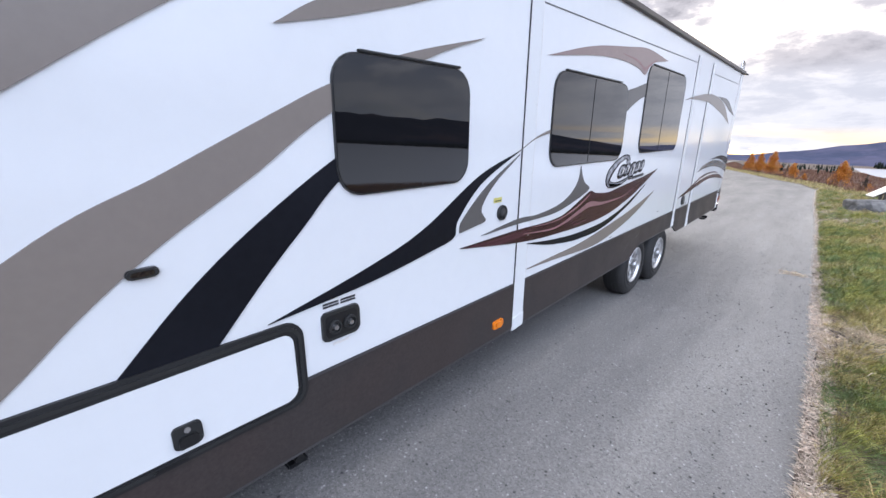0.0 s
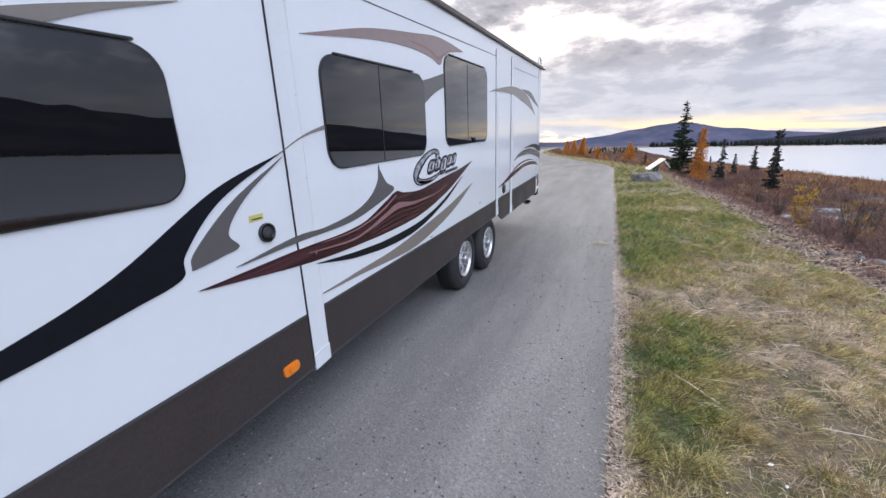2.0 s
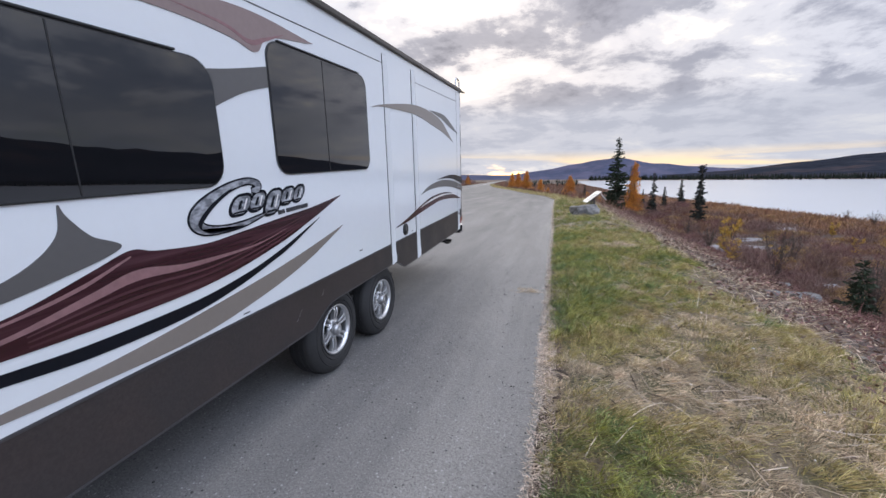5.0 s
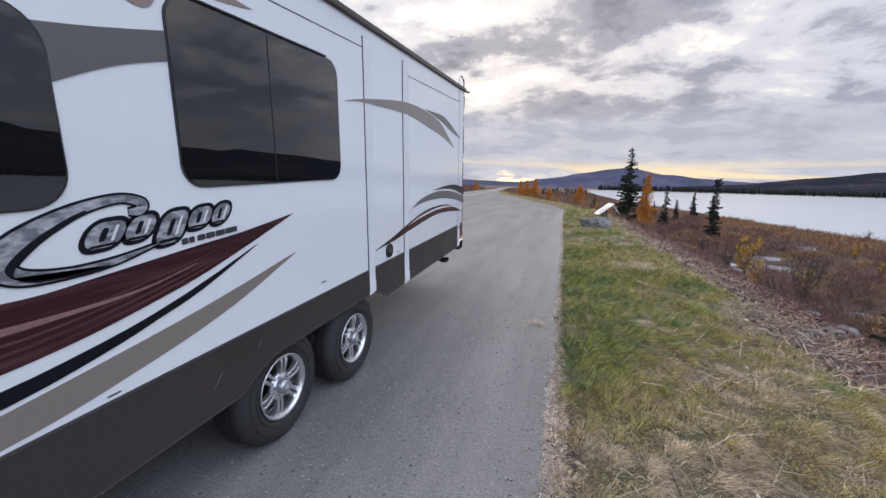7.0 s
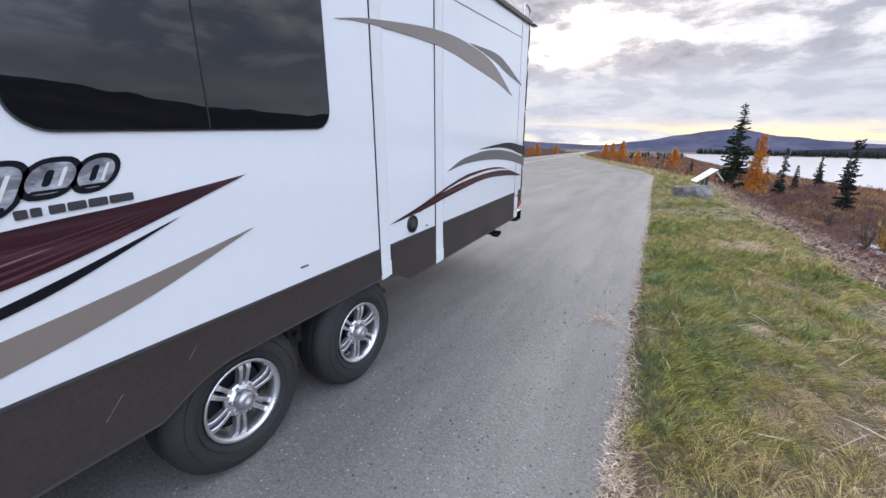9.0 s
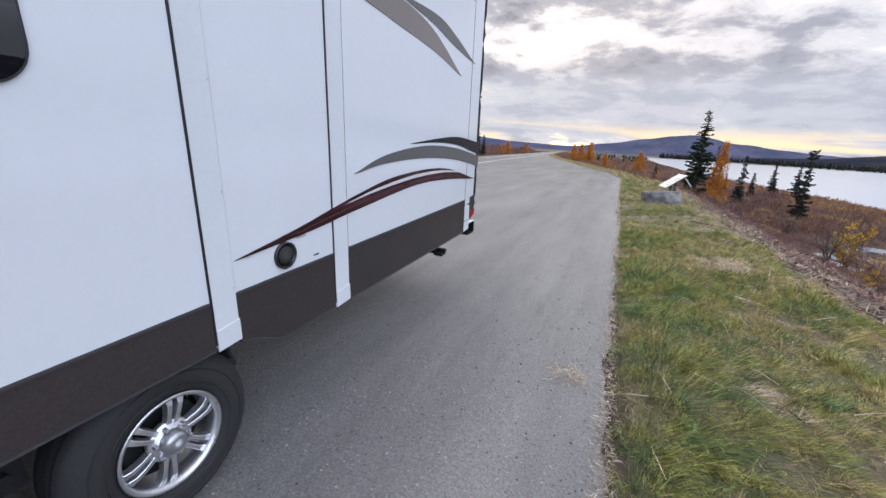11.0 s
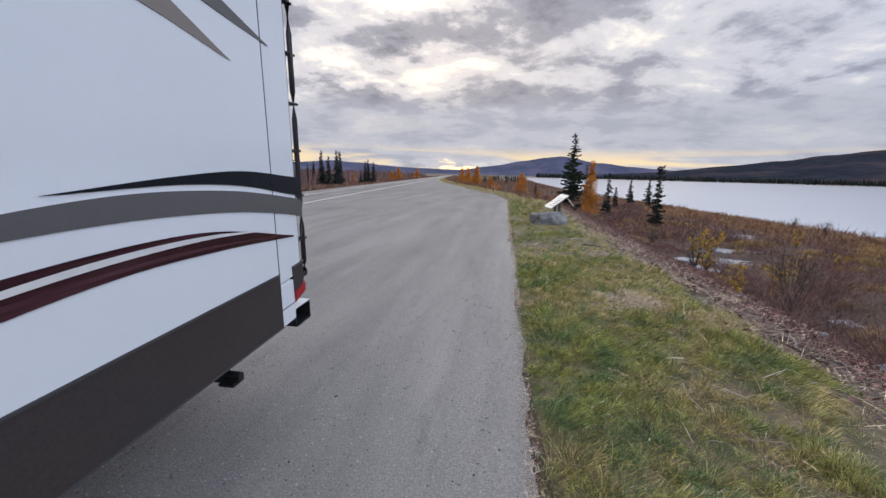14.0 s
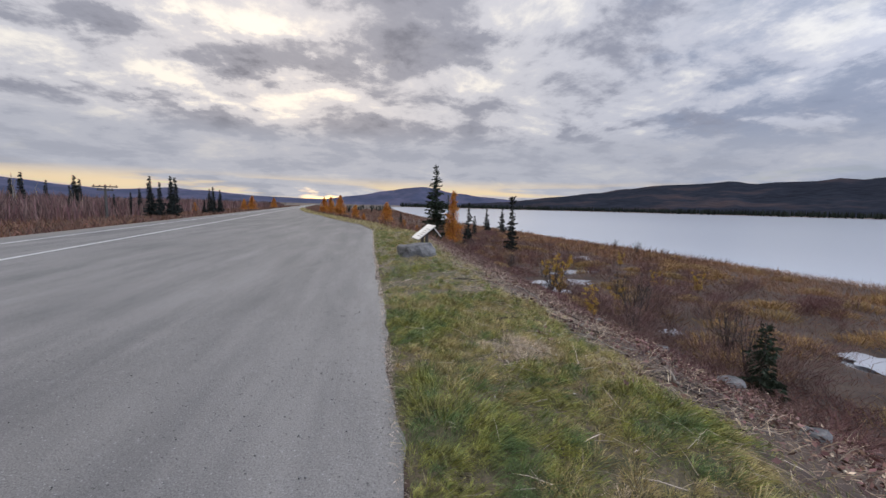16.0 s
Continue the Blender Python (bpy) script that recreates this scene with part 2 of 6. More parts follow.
def asphalt_mat():
    """Grey chip-seal: the trailer's shade is put into the colour beside it, dusty and pale where wheels have ground it,
    with single light and dark chips.
    """
    m = bpy.data.materials.new("worn_asphalt")
    m.use_nodes = True
    nt = m.node_tree
    N, L = nt.nodes.new, nt.links.new
    b = nt.nodes["Principled BSDF"]
    b.inputs["Specular IOR Level"].default_value = 0.35
    tc = N("ShaderNodeTexCoord").outputs["Object"]

    def tex(scale, detail, stretch=(1, 1, 1), rough=0.6):
        mp = N("ShaderNodeMapping")
        mp.inputs["Scale"].default_value = stretch
        L(tc, mp.inputs[0])
        n = N("ShaderNodeTexNoise")
        n.inputs["Scale"].default_value, n.inputs["Detail"].default_value, n.inputs["Roughness"].default_value = scale, detail, rough
        L(mp.outputs[0], n.inputs[0])
        return n.outputs[0]

    def span(v, a0, a1, b0, b1):
        r = N("ShaderNodeMapRange")
        for k, q in zip((1, 2, 3, 4), (a0, a1, b0, b1)):
            r.inputs[k].default_value = q
        L(v, r.inputs[0])
        return r.outputs[0]

    def op(kind, p, q):
        n = N("ShaderNodeMath")
        n.operation = kind
        for k, v in enumerate((p, q)):
            if isinstance(v, (int, float)):
                n.inputs[k].default_value = v
            else:
                L(v, n.inputs[k])
        return n.outputs[0]

    def blend(fac, c0, c1):
        n = N("ShaderNodeMix")
        n.data_type = "RGBA"
        L(fac, n.inputs[0])
        for k, c in ((6, c0), (7, c1)):
            if isinstance(c, tuple):
                n.inputs[k].default_value = (*c, 1)
            else:
                L(c, n.inputs[k])
        return n.outputs[2]

    sep = N("ShaderNodeSeparateXYZ")
    L(tc, sep.inputs[0])
    # trailer's shade as colour: darker beside it, paler towards the verge and tail
    along = op("ADD", span(sep.outputs[1], -3.0, 8.0, 0.0, 0.45), span(sep.outputs[0], 0.1, 1.6, -0.08, 0.34))
    along = op("ADD", along, span(sep.outputs[1], 12.0, 45.0, 0.0, -0.38))
    streak = tex(1.5, 5, (1.0, 0.09, 1))
    broad = tex(0.55, 5, (1, 0.4, 1))
    shade_and_dust = op("ADD", along, op("ADD", op("MULTIPLY", op("SUBTRACT", streak, 0.5), 1.5), op("MULTIPLY", op("SUBTRACT", broad, 0.5), 1.3)))
    col = blend(span(shade_and_dust, -0.25, 1.05, 0.0, 1.0), (0.122, 0.119, 0.118), (0.325, 0.307, 0.287))
    # grey smears of fines, and darker patches
    fines = tex(3.2, 8, (1, 0.45, 1), 0.7)
    col = blend(span(fines, 0.60, 0.74, 0.0, 0.5), col, (0.27, 0.267, 0.263))
    col = blend(span(tex(1.3, 7, (1, 0.3, 1), 0.7), 0.40, 0.28, 0.0, 0.6), col, (0.075, 0.076, 0.082))
    grain = tex(70, 4)
    for scale, lo, hi, tone, chan in ((170.0, 0.78, 0.95, (0.38, 0.37, 0.36), 0), (150.0, 0.74, 0.92, (0.04, 0.04, 0.043), 1), (62.0, 0.955, 0.985, (0.44, 0.43, 0.42), 0), (48.0, 0.97, 0.99, (0.02, 0.02, 0.022), 1)):
        vo = N("ShaderNodeTexVoronoi")
        vo.inputs["Scale"].default_value = scale
        L(tc, vo.inputs["Vector"])
        sc = N("ShaderNodeSeparateColor")
        L(vo.outputs["Color"], sc.inputs[0])
        near = span(vo.outputs["Distance"], 0.25, 0.5, 1.0, 0.0)
        col = blend(op("MULTIPLY", op("MULTIPLY", span(sc.outputs[chan], lo, hi, 0.0, 1.0), near), 0.75), col, tone)
    h = N("ShaderNodeHueSaturation")
    L(col, h.inputs["Color"])
    L(span(grain, 0.3, 0.7, 0.74, 1.26), h.inputs["Value"])
    L(h.outputs[0], b.inputs["Base Color"])
    L(span(broad, 0.3, 0.7, 0.78, 0.95), b.inputs["Roughness"])
    bn = N("ShaderNodeBump")
    bn.inputs["Strength"].default_value, bn.inputs["Distance"].default_value = 0.6, 0.012
    L(grain, bn.inputs["Height"])
    L(bn.outputs[0], b.inputs["Normal"])
    return m


M_WHITE = mat("white_gelcoat", (0.69, 0.705, 0.72), 0.16, vary=0.025, scale=1.1, fine=14, coat=0.3)
M_TRIM = mat("white_trim", (0.665, 0.68, 0.69), 0.3, vary=0.05, scale=2, fine=40)
M_SKIRT = mat("taupe_skirt", (0.046, 0.036, 0.034), 0.45, spec=0.32, vary=0.4, scale=1.6, fine=70, bump=0.08, other=(0.036, 0.030, 0.029))
M_SKIRTEDGE = mat("dark_moulding", (0.05, 0.048, 0.05), 0.35, vary=0.15)
M_RUBBER = mat("black_rubber", (0.012, 0.012, 0.013), 0.55, vary=0.3, fine=90)
M_TYRE = mat("tyre_rubber", (0.022, 0.021, 0.021), 0.75, vary=0.35, scale=6, fine=50, bump=0.15)
M_PLASTIC = mat("black_plastic", (0.02, 0.021, 0.022), 0.35, vary=0.25, fine=80)
M_ALLOY = mat("alloy", (0.66, 0.66, 0.67), 0.28, 0.9, vary=0.12, scale=12, fine=90)
M_HUB = mat("hub_cap_alloy", (0.42, 0.42, 0.43), 0.32, 0.85, vary=0.15, scale=20)
M_STEEL = mat("black_steel", (0.015, 0.015, 0.016), 0.45, 0.3, vary=0.3, scale=9)
M_ALU = mat("aluminium_tube", (0.55, 0.55, 0.56), 0.3, 0.9, vary=0.1)
M_ROOF = mat("roof_membrane", (0.55, 0.55, 0.53), 0.7, vary=0.15)
M_RAIL = mat("bronze_rail", (0.06, 0.05, 0.045), 0.35, 0.4, vary=0.2)
V_TAN = mat("tan_vinyl", (0.20, 0.172, 0.152), 0.25, vary=0.06, scale=2, fine=30)
V_GREY = mat("grey_vinyl", (0.10, 0.095, 0.093), 0.25, vary=0.06, scale=2, fine=30)
V_BLACK = mat("black_vinyl", (0.009, 0.010, 0.014), 0.25, spec=0.14, vary=0.25, scale=2, fine=30)
V_RED = mat("burgundy_vinyl", (0.030, 0.0075, 0.012), 0.22, vary=0.35, scale=2.0, fine=9, other=(0.062, 0.023, 0.030), stretch=(1, 0.3, 9), mixlo=0.5, mixhi=0.68)
V_PINK = mat("rose_vinyl", (0.235, 0.125, 0.13), 0.25, vary=0.3, scale=2, fine=30)
V_FOLD = mat("burgundy_sheen_vinyl", (0.085, 0.034, 0.042), 0.22, vary=0.5, scale=2, fine=9, other=(0.05, 0.016, 0.022), stretch=(1, 0.4, 3))
V_ROSETAN = mat("rose_tan_vinyl", (0.24, 0.175, 0.165), 0.25, vary=0.1, scale=2, fine=30)
V_CHROME = mat("printed_chrome_vinyl", (0.42, 0.43, 0.46), 0.2, 0.15, vary=0.8, scale=16, fine=30, other=(0.13, 0.135, 0.15), stretch=(1, 0.7, 1.6))
M_LABEL = mat("yellow_label", (0.55, 0.5, 0.14), 0.5, vary=0.1)
M_PAPER = mat("white_label", (0.62, 0.6, 0.58), 0.5, vary=0.1)
M_INK = mat("dark_print", (0.03, 0.03, 0.035), 0.5, vary=0.1)
M_REDINK = mat("red_print", (0.35, 0.05, 0.04), 0.5, vary=0.1)
M_AMBER = mat("amber_lens", (0.75, 0.20, 0.01), 0.15, vary=0.12, scale=30, fine=120, coat=0.5)
M_REDLENS = mat("red_lens", (0.32, 0.012, 0.018), 0.15, vary=0.15, scale=30, fine=120, coat=0.5)
M_ASPHALT = asphalt_mat()
M_PAINT = mat("road_paint", (0.62, 0.62, 0.60), 0.6, vary=0.25, scale=3, fine=30)
M_GRAVEL = mat("shoulder_gravel", (0.20, 0.185, 0.165), 0.95, vary=0.35, scale=3, fine=45, bump=0.5)
M_EARTH = mat("verge_soil", (0.105, 0.070, 0.050), 0.95, vary=0.7, scale=0.9, fine=14, bump=0.8, other=(0.055, 0.037, 0.030))
M_THATCH = mat("grass_thatch", (0.175, 0.135, 0.09), 0.95, vary=1.0, scale=2.6, fine=30, bump=0.9, other=(0.07, 0.065, 0.032))
M_STONE = mat("grey_rock", (0.105, 0.103, 0.105), 0.85, vary=0.5, scale=3, fine=22, bump=0.8, other=(0.19, 0.185, 0.18))
M_PEBBLE = mat("pebble", (0.15, 0.145, 0.14), 0.85, vary=0.3, rnd="island", spread=0.7)
M_BARK = mat("bark", (0.075, 0.06, 0.05), 0.9, vary=0.35, scale=6, fine=30, bump=0.5, stretch=(1, 1, 0.3))
M_PALEBARK = mat("pale_bark", (0.30, 0.27, 0.23), 0.9, vary=0.3, scale=6, fine=30, stretch=(1, 1, 0.3))
M_NEEDLE = mat("spruce_needles", (0.022, 0.036, 0.018), 0.75, vary=0.3, rnd="island", spread=0.5, hue=0.03)
M_DARKNEEDLE = mat("dark_spruce_needles", (0.014, 0.019, 0.015), 0.8, vary=0.3, rnd="island", spread=0.5)
M_LARCH = mat("golden_needles", (0.52, 0.20, 0.025), 0.75, vary=0.2, rnd="island", spread=0.4, hue=0.02)
M_YELLOWLEAF = mat("yellow_leaves", (0.48, 0.29, 0.04), 0.7, vary=0.2, rnd="island", spread=0.45, hue=0.03)
M_GRASS = mat("green_grass", (0.39, 0.38, 0.09), 0.6, vary=1.5, scale=3.2, fine=10, rnd="island", spread=0.45, hue=0.02, other=(0.115, 0.165, 0.055), mixlo=0.45, mixhi=0.56)
M_OLIVE = mat("fading_grass", (0.55, 0.435, 0.19), 0.65, vary=1.3, scale=3.0, fine=9, rnd="island", spread=0.45, hue=0.018, other=(0.31, 0.265, 0.10), mixlo=0.43, mixhi=0.58)
M_STRAW = mat("straw", (0.60, 0.48, 0.34), 0.8, vary=0.6, scale=2.5, fine=8, rnd="island", spread=0.45, hue=0.012)
M_MARSH = mat("marsh_grass", (0.41, 0.22, 0.11), 0.8, vary=0.8, scale=0.3, fine=1.2, rnd="island", spread=0.3, hue=0.008, other=(0.25, 0.135, 0.075))
M_TWIG = mat("bare_twigs", (0.215, 0.135, 0.115), 0.85, vary=0.8, scale=0.5, fine=3, rnd="island", spread=0.5, hue=0.015, other=(0.15, 0.075, 0.07))
M_LITTER = mat("fallen_leaves", (0.27, 0.17, 0.13), 0.8, vary=0.9, scale=1.2, fine=4, rnd="island", spread=0.7, hue=0.03, other=(0.16, 0.085, 0.07))
M_RUST = mat("rust_brush", (0.265, 0.13, 0.075), 0.8, vary=0.9, scale=0.35, fine=1.4, rnd="island", spread=0.4, hue=0.02, other=(0.13, 0.075, 0.057))
M_GOLDSEDGE = mat("golden_sedge", (0.43, 0.255, 0.09), 0.8, vary=0.6, scale=0.5, fine=2, rnd="island", spread=0.4, hue=0.012, other=(0.28, 0.19, 0.075))
M_DEADEDGE = mat("bleached_grass", (0.70, 0.59, 0.49), 0.85, vary=0.4, scale=1.5, fine=5, rnd="island", spread=0.35, hue=0.012)
M_SIGNFACE = mat("sign_face", (0.70, 0.69, 0.67), 0.55, vary=0.1, scale=3, fine=9)
M_WOOD = mat("grey_post", (0.10, 0.09, 0.08), 0.85, vary=0.3, scale=5, fine=30, stretch=(1, 1, 0.2))
# blue-grey haze of the distance is put into this base colour
M_HAZEDHILL = mat("hazed_hill", (0.075, 0.085, 0.135), 1.0, vary=0.25, scale=0.004, fine=0.02, spec=0.0, other=(0.10, 0.10, 0.15))
M_DARKHILL = mat("forested_hill", (0.030, 0.034, 0.046), 1.0, vary=0.6, scale=0.005, fine=0.03, spec=0.0, other=(0.062, 0.047, 0.048), mixlo=0.5, mixhi=0.7)
M_FARTREE = mat("far_forest", (0.018, 0.022, 0.018), 0.9, vary=0.3, rnd="island", spread=0.5, spec=0.0)


def glass_mat():
    m = bpy.data.materials.new("tinted_glass")
    m.use_nodes = True
    b = m.node_tree.nodes["Principled BSDF"]
    b.inputs["Base Color"].default_value = (0.006, 0.006, 0.007, 1)
    b.inputs["Roughness"].default_value = 0.015
    b.inputs["IOR"].default_value = 1.52
    b.inputs["Coat Weight"].default_value = 0.6
    b.inputs["Coat Roughness"].default_value = 0.01
    n = m.node_tree.nodes.new("ShaderNodeTexNoise")
    n.inputs["Scale"].default_value = 1.6
    bn = m.node_tree.nodes.new("ShaderNodeBump")
    bn.inputs["Strength"].default_value = 0.02
    bn.inputs["Distance"].default_value = 0.02
    tc = m.node_tree.nodes.new("ShaderNodeTexCoord")
    m.node_tree.links.new(tc.outputs["Object"], n.inputs[0])
    m.node_tree.links.new(n.outputs[0], bn.inputs["Height"])
    m.node_tree.links.new(bn.outputs[0], b.inputs["Normal"])
    return m


def water_mat(name, base, rough):
    m = bpy.data.materials.new(name)
    m.use_nodes = True
    nt = m.node_tree
    b = nt.nodes["Principled BSDF"]
    b.inputs["Base Color"].default_value = base
    b.inputs["Roughness"].default_value = rough
    b.inputs["IOR"].default_value = 1.33
    tc = nt.nodes.new("ShaderNodeTexCoord")
    n = nt.nodes.new("ShaderNodeTexNoise")
    n.inputs["Scale"].default_value = 2.2
    n.inputs["Detail"].default_value = 5
    nt.links.new(tc.outputs["Object"], n.inputs[0])
    bn = nt.nodes.new("ShaderNodeBump")
    bn.inputs["Strength"].default_value = 0.12
    bn.inputs["Distance"].default_value = 0.05
    nt.links.new(n.outputs[0], bn.inputs["Height"])
    nt.links.new(bn.outputs[0], b.inputs["Normal"])
    return m


M_GLASS, M_WATER = glass_mat(), water_mat("lake_ice", (0.53, 0.56, 0.61, 1), 0.18)
M_POOL = water_mat("pool_ice", (0.44, 0.45, 0.48, 1), 0.10)

# ---- mesh helpers ----


def part(name, bm, material, parent=None, label="", smooth=False):
    """Links a bmesh as one mesh object, under a thing or a part."""
    bmesh.ops.recalc_face_normals(bm, faces=bm.faces)
    me = bpy.data.meshes.new(name)
    bm.to_mesh(me)
    bm.free()
    me.materials.append(material)
    if smooth:
        me.polygons.foreach_set("use_smooth", [True] * len(me.polygons))
    ob = new(name, me)
    if parent:
        ob.parent = parent
    if label:
        ob["label"] = label
    return ob


def bulk(name, verts, faces, material, parent=None):
    """One mesh from arrays; faces: a list of index arrays, each of one corner count."""
    me = bpy.data.meshes.new(name)
    verts = np.asarray(verts, np.float32)
    me.vertices.add(len(verts))
    me.vertices.foreach_set("co", verts.ravel())
    loops = np.concatenate([np.asarray(f, np.int32).ravel() for f in faces])
    sizes = np.concatenate([np.full(len(f), np.asarray(f).shape[1], np.int32) for f in faces])
    me.loops.add(len(loops))
    me.loops.foreach_set("vertex_index", loops)
    me.polygons.add(len(sizes))
    me.polygons.foreach_set("loop_start", np.r_[0, np.cumsum(sizes)[:-1]].astype(np.int32))
    me.update(calc_edges=True)
    me.validate()
    me.materials.append(material)
    ob = new(name, me)
    if parent:
        ob.parent = parent
    return ob


def box(bm, x0, x1, y0, y1, z0, z1, bevel=0.0):
    r = bmesh.ops.create_cube(bm, size=1, matrix=Matrix.Translation(((x0 + x1) / 2, (y0 + y1) / 2, (z0 + z1) / 2)) @ Matrix.Diagonal((abs(x1 - x0), abs(y1 - y0), abs(z1 - z0), 1)))
    if bevel:
        es = {e for v in r["verts"] for e in v.link_edges}
        bmesh.ops.bevel(bm, geom=list(es), offset=bevel, segments=2, affect="EDGES")
    return bm


def boxed(*a, bevel=0.0):
    return box(bmesh.new(), *a, bevel=bevel)


def tube(bm, pts, r, n=10):
    """A round tube along points."""
    rings = []
    for i, p in enumerate(pts):
        a, b = Vector(pts[max(i - 1, 0)]), Vector(pts[min(i + 1, len(pts) - 1)])
        q = (b - a).to_track_quat("Z", "Y")
        rr = r[i] if isinstance(r, (list, tuple)) else r
        rings.append([bm.verts.new(Vector(p) + q @ Vector((rr * math.cos(t * math.tau / n), rr * math.sin(t * math.tau / n), 0))) for t in range(n)])
    for a, b in zip(rings, rings[1:]):
        for j in range(n):
            bm.faces.new((a[j], a[(j + 1) % n], b[(j + 1) % n], b[j]))
    bm.faces.new(rings[0][::-1])
    bm.faces.new(rings[-1])
    return bm


def lathe(profile, n=48):
    """Turns a closed profile of (radius, x) about the x axis."""
    bm = bmesh.new()
    rings = [[bm.verts.new((x, r * math.cos(t * math.tau / n), r * math.sin(t * math.tau / n))) for t in range(n)] for r, x in profile]
    for a, b in zip(rings, rings[1:] + rings[:1]):
        for j in range(n):
            bm.faces.new((a[j], a[(j + 1) % n], b[(j + 1) % n], b[j]))
    return bm


def rrect(v0, v1, w0, w1, r, n=7):
    out = []
    for cv, cw, a0 in ((v1 - r, w1 - r, 0), (v0 + r, w1 - r, 90), (v0 + r, w0 + r, 180), (v1 - r, w0 + r, 270)):
        for i in range(n + 1):
            a = radians(a0 + 90 * i / n)
            out.append((cv + r * math.cos(a), cw + r * math.sin(a)))
    return out


def prism(poly, x0, x1, bevel=0.0, hole=None):
    """A plate in the trailer's side: the outline in (v, w), from x0 out to x1; hole: an outline of as many corners."""
    bm = bmesh.new()
    f = [bm.verts.new((x1, v, w)) for v, w in poly]
    b = [bm.verts.new((x0, v, w)) for v, w in poly]
    n = len(poly)
    for i in range(n):
        bm.faces.new((f[i], f[(i + 1) % n], b[(i + 1) % n], b[i]))
    if hole:
        hf = [bm.verts.new((x1, v, w)) for v, w in hole]
        hb = [bm.verts.new((x0, v, w)) for v, w in hole]
        for i in range(n):
            j = (i + 1) % n
            bm.faces.new((f[i], f[j], hf[j], hf[i]))
            bm.faces.new((b[i], b[j], hb[j], hb[i]))
            bm.faces.new((hf[i], hf[j], hb[j], hb[i]))
    else:
        top = bm.faces.new(f)
        bm.faces.new(b[::-1])
        if bevel:
            bmesh.ops.bevel(bm, geom=list(top.edges), offset=bevel, segments=2, affect="EDGES")
    return bm


def spline(pts, n=7):
    """A smooth line through control points."""
    p = [Vector(q) for q in pts]
    if len(p) < 3:
        return [tuple(q) for q in p]
    p = [2 * p[0] - p[1]] + p + [2 * p[-1] - p[-2]]
    out = []
    for a, b, c, d in zip(p, p[1:], p[2:], p[3:]):
        for i in range(n):
            t = i / n
            out.append(tuple(0.5 * (2 * b + (c - a) * t + (2 * a - 5 * b + 4 * c - d) * t * t + (3 * b - a - 3 * c + d) * t ** 3)))
    return out + [tuple(p[-2])]


# ---- the land ----
EDGE_Y = [-80, -1, 2, 6, 10, 18, 30, 37, 45, 60, 80, 110, 140, 3000]
EDGE_X = [1.66, 1.66, 1.61, 1.52, 1.46, 1.22, 1.02, -0.1, -2.6, -6.5, -12, -18.5, -23.3, -395]


def edge_x(y):
    return np.interp(y, EDGE_Y, EDGE_X)


def line_x(y):
    return -8.5 - 0.13 * (np.asarray(y, float) - 15)


def shore_x(y):
    return np.interp(y, [-900, 0, 70, 130, 250, 700], [150, 33, 23.9, 17, 14, 22])


def ripple(x, y, s=1.0, seed=0.0):
    """A smooth uneven field of about -1 to 1."""
    x, y = np.asarray(x, float) / s + seed * 3.7, np.asarray(y, float) / s + seed * 1.9
    return (np.sin(x * 1.3 + 1.7 * np.sin(y * 0.9)) + np.sin(y * 1.1 + 1.3 * np.sin(x * 1.7 + 2)) + 0.6 * np.sin(2.3 * x - 1.9 * y + 1)) / 2.6


POOLS = [(8.9, 21.3, 1.6, 1.3), (11.4, 23.3, 1.9, 0.9), (13.9, 26.8, 1.5, 0.8), (15.0, 11.5, 1.0, 0.8), (11.0, 14.6, 0.45, 0.3), (17.5, 33.5, 1.6, 1.3)]


def height(x, y):
    x, y = np.asarray(x, float), np.asarray(y, float)
    d = x - edge_x(y)
    t = np.clip((d - 2.1) / 6.6, 0, 1)
    drop = 2.22 * (t * t * (3 - 2 * t) * 0.55 + t * 0.45)
    rough = np.clip(d / 3, 0, 1) * 0.05 * ripple(x, y, 0.7) + np.clip((d - 3) / 5, 0, 1) * 0.10 * ripple(x, y, 1.7, 2)
    z = -drop + rough + np.clip(d, 0, 0.6) * 0.05
    z = np.where(d < 0, -0.05, z)
    for px, py, a, b in POOLS:
        z = z - 0.42 * np.exp(-(((x - px) / a) ** 2 + ((y - py) / b) ** 2) ** 1.5) * (d > 4)
    s = x - shore_x(y)
    z = np.where(s > -2.5, np.minimum(z, -2.2 - 0.1 * (s + 2.5)), z)
    z = np.where(s > 0, np.maximum(-2.45 - 0.25 * s, -5), z)
    r = np.hypot(x, y)
    far = np.clip((r - 780) / 120, 0, 1)
    z = np.where((x > 0) & (r > 600), np.maximum(z, -5 + 4.0 * far), z)
    l = line_x(y) - 4.2 - x
    z = np.where(l > 0, -0.05 - 0.55 * np.clip(l / 4, 0, 1) + 0.12 * ripple(x, y, 3, 1) * np.clip(l / 4, 0, 1), z)
    return z


def grid_axis(lo, hi, step, reach):
    a = list(np.arange(lo, hi + step / 2, step))
    s = step
    while a[-1] < reach:
        s *= 1.25
        a.append(a[-1] + s)
    s = step
    while a[0] > -reach:
        s *= 1.25
        a.insert(0, a[0] - s)
    return np.array(a)


def sheet(name, X, Y, Z, material):
    ny, nx = X.shape
    i = np.arange(nx * ny).reshape(ny, nx)
    q = np.stack([i[:-1, :-1], i[:-1, 1:], i[1:, 1:], i[1:, :-1]], -1).reshape(-1, 4)
    ob = bulk(name, np.stack([X, Y, Z], -1).reshape(-1, 3), [q], material)
    ob.data.polygons.foreach_set("use_smooth", [True] * len(ob.data.polygons))
    return ob


gx, gy = grid_axis(-14, 34, 0.35, 4300), grid_axis(-8, 50, 0.4, 4300)
X, Y = np.meshgrid(gx, gy)
